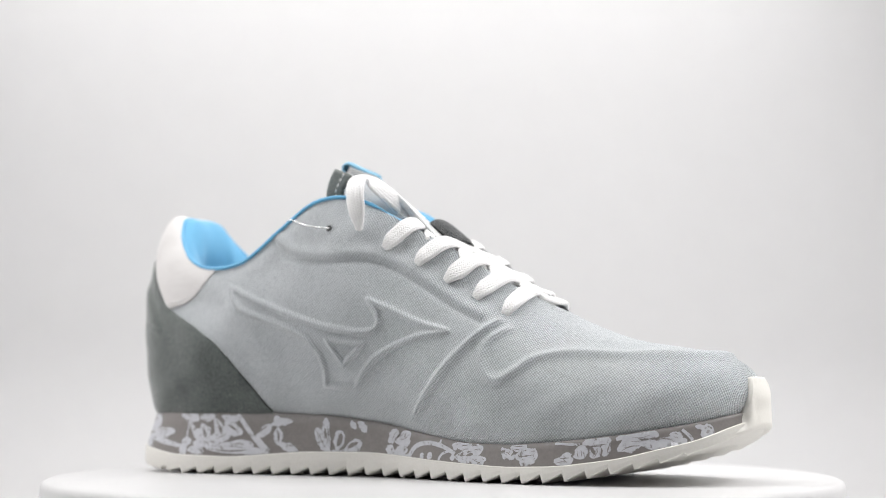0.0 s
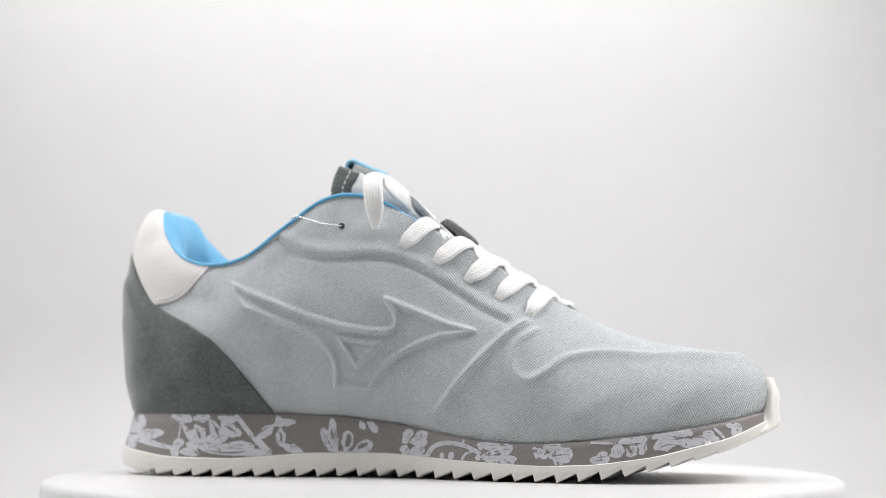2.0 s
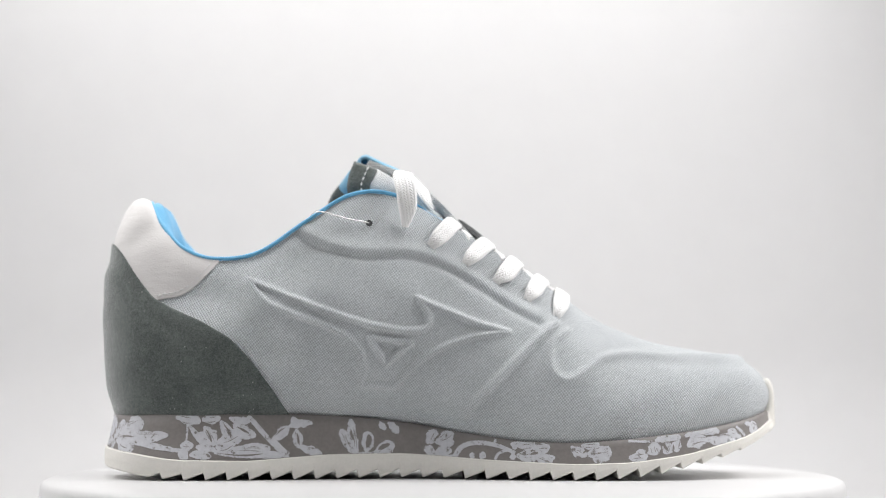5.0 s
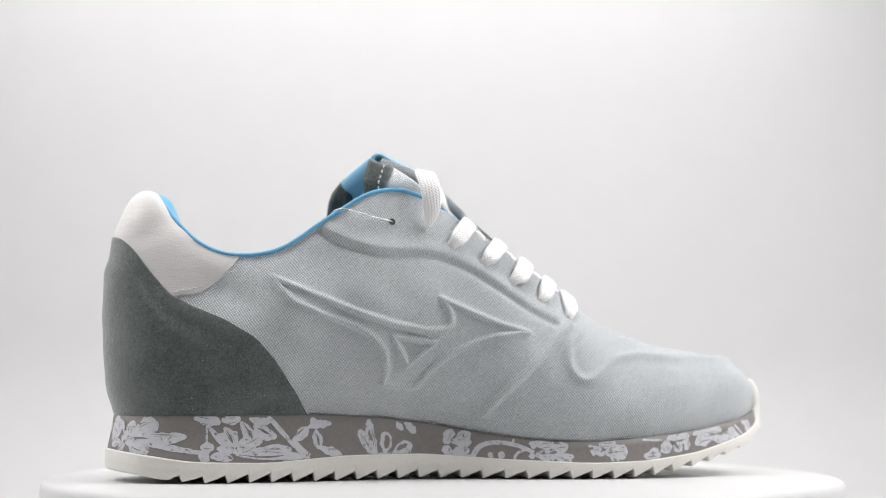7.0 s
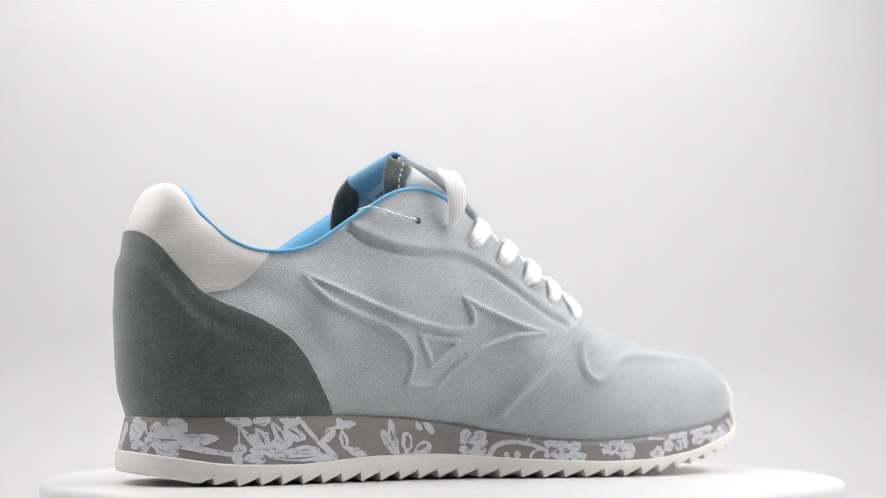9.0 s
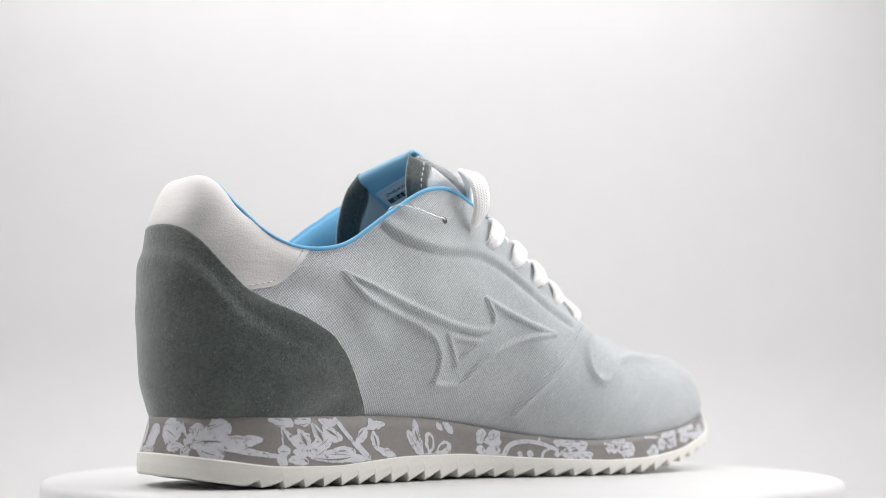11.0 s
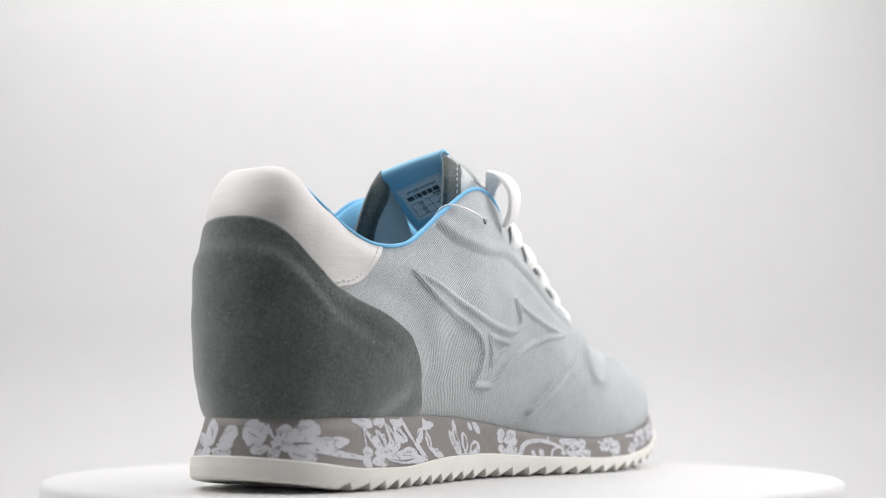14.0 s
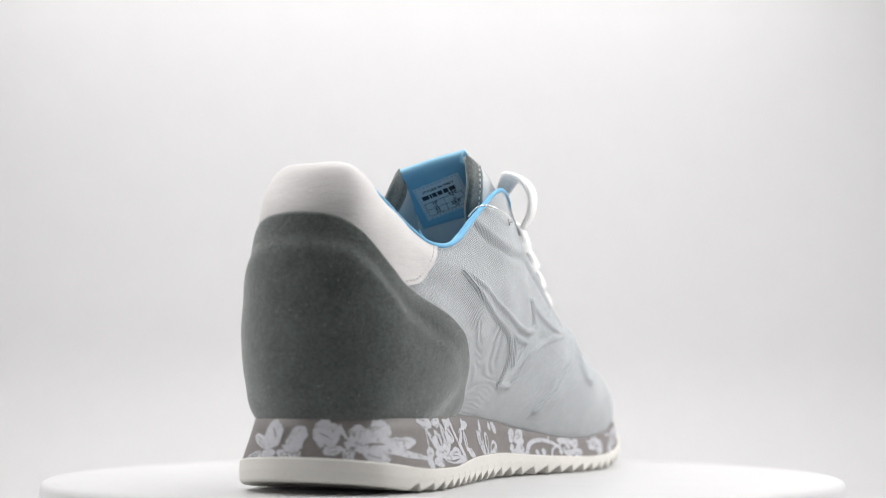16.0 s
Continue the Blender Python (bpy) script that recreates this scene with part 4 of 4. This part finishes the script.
class Sheet:
    """Gathers the flat shapes of one print into a single mesh."""

    def __init__(self, lift, seed):
        self.verts, self.faces, self.lift = [], [], lift
        self.rng = random.Random(seed)

    def strip(self, line, widths):
        line = np.asarray(line, dtype=float)
        d = np.gradient(line, axis=0)
        d /= np.maximum(np.linalg.norm(d, axis=1), 1e-9)[:, None]
        side = np.stack([-d[:, 1], d[:, 0]], 1)
        base = len(self.verts)
        across = (-1.0, -0.4, 0.4, 1.0)
        pts = []
        knots = np.linspace(0, len(line) - 1, 7)
        ra = np.interp(np.arange(len(line)), knots, [1 + self.rng.uniform(-0.22, 0.22) for _ in knots])
        rb = np.interp(np.arange(len(line)), knots, [1 + self.rng.uniform(-0.22, 0.22) for _ in knots])
        for p, s, w, a, b in zip(line, side, widths, ra, rb):
            a, b = a + self.rng.uniform(-0.09, 0.09), b + self.rng.uniform(-0.09, 0.09)
            for c in across:
                pts.append(p + s * c * (a if c < 0 else b) * w / 2)
        pts = np.array(pts)
        self.verts += list(on_foam(pts[:, 0], pts[:, 1], self.lift))
        n = len(across)
        self.faces += [(base + i * n + k, base + i * n + k + 1, base + i * n + n + k + 1, base + i * n + n + k) for i in range(len(line) - 1) for k in range(n - 1)]
        self.lift += 0.000003

    def leaf(self, x0, y0, x1, y1, width):
        a, b = np.array([x0, y0]), np.array([x1, y1])
        n = 40
        t = np.linspace(0, 1, n)
        bow = self.rng.uniform(-0.10, 0.10)
        perp = np.array([-(b - a)[1], (b - a)[0]])
        line = a + (b - a) * t[:, None] + perp * (bow * np.sin(math.pi * t))[:, None]
        prof = np.sin(math.pi * np.clip(t * 0.93 + 0.05, 0, 1) ** 1.25) ** 0.6
        self.strip(line, 1.18 * width * prof)

    def stem(self, numbers):
        pts, width = np.array(numbers[:-1]).reshape(-1, 2), numbers[-1]
        line = spline(pts, 8 * len(pts)) if len(pts) > 2 else pts[0] + (pts[1] - pts[0]) * np.linspace(0, 1, 10)[:, None]
        self.strip(line, np.full(len(line), width))


def floral_print():
    sprays = ((HEEL_FLOWERS_LEAVES, HEEL_FLOWERS_STEMS, HEEL_FLOWERS_GAPS), (REAR_SPRAY_LEAVES, REAR_SPRAY_STEMS, REAR_SPRAY_GAPS), (WAIST_SPRAY_LEAVES, WAIST_SPRAY_STEMS, WAIST_SPRAY_GAPS), (JOINT_SPRAY_LEAVES, JOINT_SPRAY_STEMS, JOINT_SPRAY_GAPS), (TOE_SPRAY_LEAVES, TOE_SPRAY_STEMS, TOE_SPRAY_GAPS))
    for seed, (leaves, stems, gaps) in enumerate(sprays):
        ink = Sheet(0.00012, seed)
        for row in leaves:
            ink.leaf(*row)
        for row in stems:
            ink.stem(row)
        ob = mesh_from("floral_print", ink.verts, ink.faces, INK, MIDSOLE_PART, "white printed flowers, leaves and stems")
        ob["kind"] = "stuff"
        bare = Sheet(ink.lift + 0.00004, seed + 20)
        for row in gaps:
            bare.leaf(*row)
        # fine veins of bare foam along each leaf
        for x0, y0, x1, y1, width in leaves:
            if width > 3.4:
                for _ in range(2):
                    f0, f1 = bare.rng.uniform(0.1, 0.4), bare.rng.uniform(0.55, 0.9)
                    o = bare.rng.uniform(-0.28, 0.28) * width
                    ln = max(math.hypot(x1 - x0, y1 - y0), 0.1)
                    px, py = -(y1 - y0) / ln * o, (x1 - x0) / ln * o
                    bare.leaf(x0 + (x1 - x0) * f0 + px, y0 + (y1 - y0) * f0 + py, x0 + (x1 - x0) * f1 + px, y0 + (y1 - y0) * f1 + py, bare.rng.uniform(0.15, 0.32))
        gap = mesh_from("print_gap", bare.verts, bare.faces, MIDSOLE, MIDSOLE_PART, "bare foam lines within the print")
        gap["kind"] = "stuff"


floral_print()


# ---- small parts ----
def lace_keeper():
    """Dark strap that stands up on the tongue between the upper lace rows."""
    rows, ups = [], []
    for a in np.linspace(-1, 1, 9):
        x, y, z = tongue_place(0.525, 0.62 * a, 0.001)
        rise = 0.0034 * (1 - a * a) ** 0.5
        rows.append((x + rise * 0.62, y, z + rise * 0.78))
        ups.append((0.62, 0.35 * a, 0.78))
    ribbon("lace_keeper", spline(rows, 40), spline(ups, 40), 0.0165, 0.0018, WEBBING, SHOE, "dark woven lace keeper strap")


lace_keeper()


def eyelets():
    spots = EYELETS + [(-0.0323, -0.0471, 0.1092)]
    for e in spots:
        p, n, _ = nearest(OUTER, OUTER_N, e)
        a = np.cross(n, (0, 0, 1.0))
        a /= np.linalg.norm(a)
        b = np.cross(n, a)
        ang = np.linspace(0, 2 * math.pi, 21)
        prof = [(0.0024, -0.0003), (0.0020, 0.0003), (0.0017, 0.0003), (0.0014, 0.0001)]
        g = np.array([[p + (a * math.cos(t) + b * math.sin(t)) * r + n * h for r, h in prof] for t in ang])
        ring = grid_mesh("eyelet", g, CANVAS, SHOE, "punched eyelet in the canvas")
        # no opening is cut: a dark disc paints the shade inside the eyelet
        g = np.array([[p + (a * math.cos(t) + b * math.sin(t)) * r + n * h for r, h in ((0.00145, 0.00015), (0.0, 0.0001))] for t in ang])
        grid_mesh("hole", g, DARK, ring, "dark disc painted for the shade in the eyelet")


eyelets()


def stitches(name, path, normals, parent, pitch=0.0026, length=0.0017, radius=0.00032, label="line of white stitches"):
    """Short threads that lie along a path, pulled in at their ends."""
    p, n = np.asarray(path), np.asarray(normals)
    run = np.concatenate([[0], np.cumsum(np.linalg.norm(np.diff(p, axis=0), axis=1))])
    verts, faces = [], []
    s = 0.0
    while s + length < run[-1]:
        ring0 = len(verts)
        for f, r in ((0.0, 0.3), (0.2, 1.0), (0.5, 1.1), (0.8, 1.0), (1.0, 0.3)):
            at = s + f * length
            c = np.array([np.interp(at, run, p[:, k]) for k in range(3)])
            d = np.array([np.interp(at + 1e-4, run, p[:, k]) for k in range(3)]) - c
            d /= max(np.linalg.norm(d), 1e-9)
            m = np.array([np.interp(at, run, n[:, k]) for k in range(3)])
            side = np.cross(d, m)
            side /= max(np.linalg.norm(side), 1e-9)
            for q in range(6):
                ang = q * math.pi / 3
                verts.append(c + (side * math.cos(ang) + m * math.sin(ang)) * radius * r)
        faces += [(ring0 + a * 6 + q, ring0 + a * 6 + (q + 1) % 6, ring0 + a * 6 + 6 + (q + 1) % 6, ring0 + a * 6 + 6 + q) for a in range(4) for q in range(6)]
        s += pitch
    return mesh_from(name, verts, faces, THREAD, parent, label)


def seam_stitches():
    for (g, nrm, _, _), low in zip(SIDES, collar_low):
        cols = np.arange(int(np.searchsorted(STEP, 2.55)), int(np.searchsorted(STEP, 4.15)))
        h = np.clip(low[cols], 0, 1)
        keep = h < 0.99
        cols, h = cols[keep], h[keep]
        p, n = at_height(g, cols, h), at_height(nrm, cols, h)
        # set in from the cut edge by two millimetres
        tang = np.gradient(p, axis=0)
        tang /= np.linalg.norm(tang, axis=1)[:, None]
        inward = np.cross(n, tang)
        inward *= np.sign(inward[:, 2:3] + 1e-9)
        stitches("stitching", p + inward * 0.0020 + n * 0.0009, n, SHOE)


seam_stitches()


def tongue_stitches():
    for edge, seam, side in ((INNER_EDGE, INNER_SEAM, 1.0), (OUTER_EDGE, OUTER_SEAM, -1.0)):
        a, b = spline(np.array(edge) / 1000.0, 60), spline(np.array(seam) / 1000.0, 60)
        mid = a * 0.36 + b * 0.64
        nrm = np.cross(np.gradient(mid, axis=0), b - a)
        nrm /= np.linalg.norm(nrm, axis=1)[:, None]
        for way in (1.0, -1.0):
            line = stitches("stitching", (mid + nrm * way * 0.0018)[3:52], (nrm * way)[3:52], TONGUE)
            if side > 0:
                line.data.materials[0] = SUEDE
                line["label"] = "line of dark stitches"


tongue_stitches()


def price_thread():
    """Clear nylon thread of a tag, from the top eyelet over the collar."""
    rows = [(-0.0322, -0.0460, 0.1090), (-0.0345, -0.0496, 0.1091), (-0.0410, -0.0505, 0.1102), (-0.0480, -0.0490, 0.1124), (-0.0535, -0.0462, 0.1138), (-0.0570, -0.0430, 0.1128), (-0.0580, -0.0395, 0.1090)]
    tube("tag_thread", spline(rows, 40), 0.00035, TAG, SHOE, "clear nylon tag thread", sides=6)


price_thread()


def size_label():
    """Woven size label on the back of the tape: table, numbers and bars."""
    low, high = np.array(tongue_place(0.775, 0.0, -0.0079)), np.array(tongue_place(0.955, 0.0, -0.0050))
    ctr = (low + high) / 2
    y = (high - low) / np.linalg.norm(high - low)
    x = np.array(tongue_place(0.865, 0.0, -0.0066, -0.01)) - np.array(tongue_place(0.865, 0.0, -0.0066, 0.01))
    x -= y * np.dot(x, y)
    x /= np.linalg.norm(x)
    z = np.cross(x, y)
    m = Matrix([(x[k], y[k], z[k], ctr[k]) for k in range(3)] + [(0, 0, 0, 1)])
    W, H = 0.0212, 0.0208

    def slab(name, cx, cy, w, h, z0, z1, mat, label=""):
        v = [(cx + a * w / 2, cy + b * h / 2, c) for c in (z0, z1) for a, b in ((-1, -1), (1, -1), (1, 1), (-1, 1))]
        f = [(3, 2, 1, 0), (4, 5, 6, 7), (0, 1, 5, 4), (1, 2, 6, 5), (2, 3, 7, 6), (3, 0, 4, 7)]
        ob = mesh_from(name, v, f, mat, TONGUE, label, smooth=False)
        ob.matrix_local = m
        return ob

    def text(body, cx, cy, size):
        cu = bpy.data.curves.new("label_text", "FONT")
        cu.body, cu.size, cu.align_x, cu.align_y = body, size, "CENTER", "CENTER"
        cu.extrude = 0.00003
        cu.offset = size * 0.03
        cu.materials.append(PRINT_DARK)
        ob = new("label_text", cu)
        ob.parent = TONGUE
        ob.matrix_local = m @ Matrix.Translation((cx, cy, 0.00036))

    slab("size_label", 0, 0, W, H, -0.0006, 0.0003, LABEL, "pale woven size label with dark print")
    text("STYLED IN ITALY", 0.0, 0.0066, 0.0019)
    for cx, w in ((-0.0070, 0.0030), (-0.0046, 0.0008), (-0.0028, 0.0020), (-0.0003, 0.0022), (0.0024, 0.0023), (0.0055, 0.0028)):
        slab("brand_bar", cx, 0.0033, w, 0.0025, 0.0003, 0.00042, PRINT_DARK)
    for cx in (0.0034, 0.0047, 0.0060):
        slab("brand_bar", cx, 0.0010, 0.0010, 0.0011, 0.0003, 0.00042, PRINT_DARK)
    for cx in (-0.0088, 0.0, 0.0088):
        slab("table_line", cx, -0.0042, 0.00018, 0.0080, 0.0003, 0.0004, PRINT_DARK)
    for cy in (-0.0002, -0.0042, -0.0082):
        slab("table_line", 0.0, cy, 0.0176, 0.00018, 0.0003, 0.0004, PRINT_DARK)
    for cx, cy, big, small in ((-0.0044, -0.0014, "10", "US"), (0.0044, -0.0014, "9", "UK"), (-0.0044, -0.0054, "43", "EUR"), (0.0044, -0.0054, "28.0", "JPN")):
        text(big, cx, cy, 0.0024)
        text(small, cx, cy - 0.0018, 0.0013)
    edge = [(-W / 2, -H / 2), (-W / 2, H / 2), (W / 2, H / 2), (W / 2, -H / 2), (-W / 2, -H / 2)]
    path = []
    for (ax, ay), (bx, by) in zip(edge[:-1], edge[1:]):
        for f in np.linspace(0, 1, 20):
            q = m @ Vector((0.93 * (ax + (bx - ax) * f), 0.93 * (ay + (by - ay) * f), 0.0004))
            path.append(tuple(q))
    nrm = np.repeat([tuple(z)], len(path), 0)
    st = stitches("stitching", path, nrm, TONGUE, 0.0019, 0.0012, 0.00018, "blue stitches round the label")
    st.data.materials[0] = BLUE_TAPE


size_label()


# ---- motion ----
def turn(t):
    return 5.7533 * t + 0.001126 * t * t


def motions():
    times = [0.5 * k for k in range(33)]
    walk(SHOE, [(t, pose(0, 0, 0, 0, 0, -28.0 + turn(t))) for t in times])
    walk(TABLE, [(t, pose(0, 0, 0, 0, 0, turn(t))) for t in times])


motions()
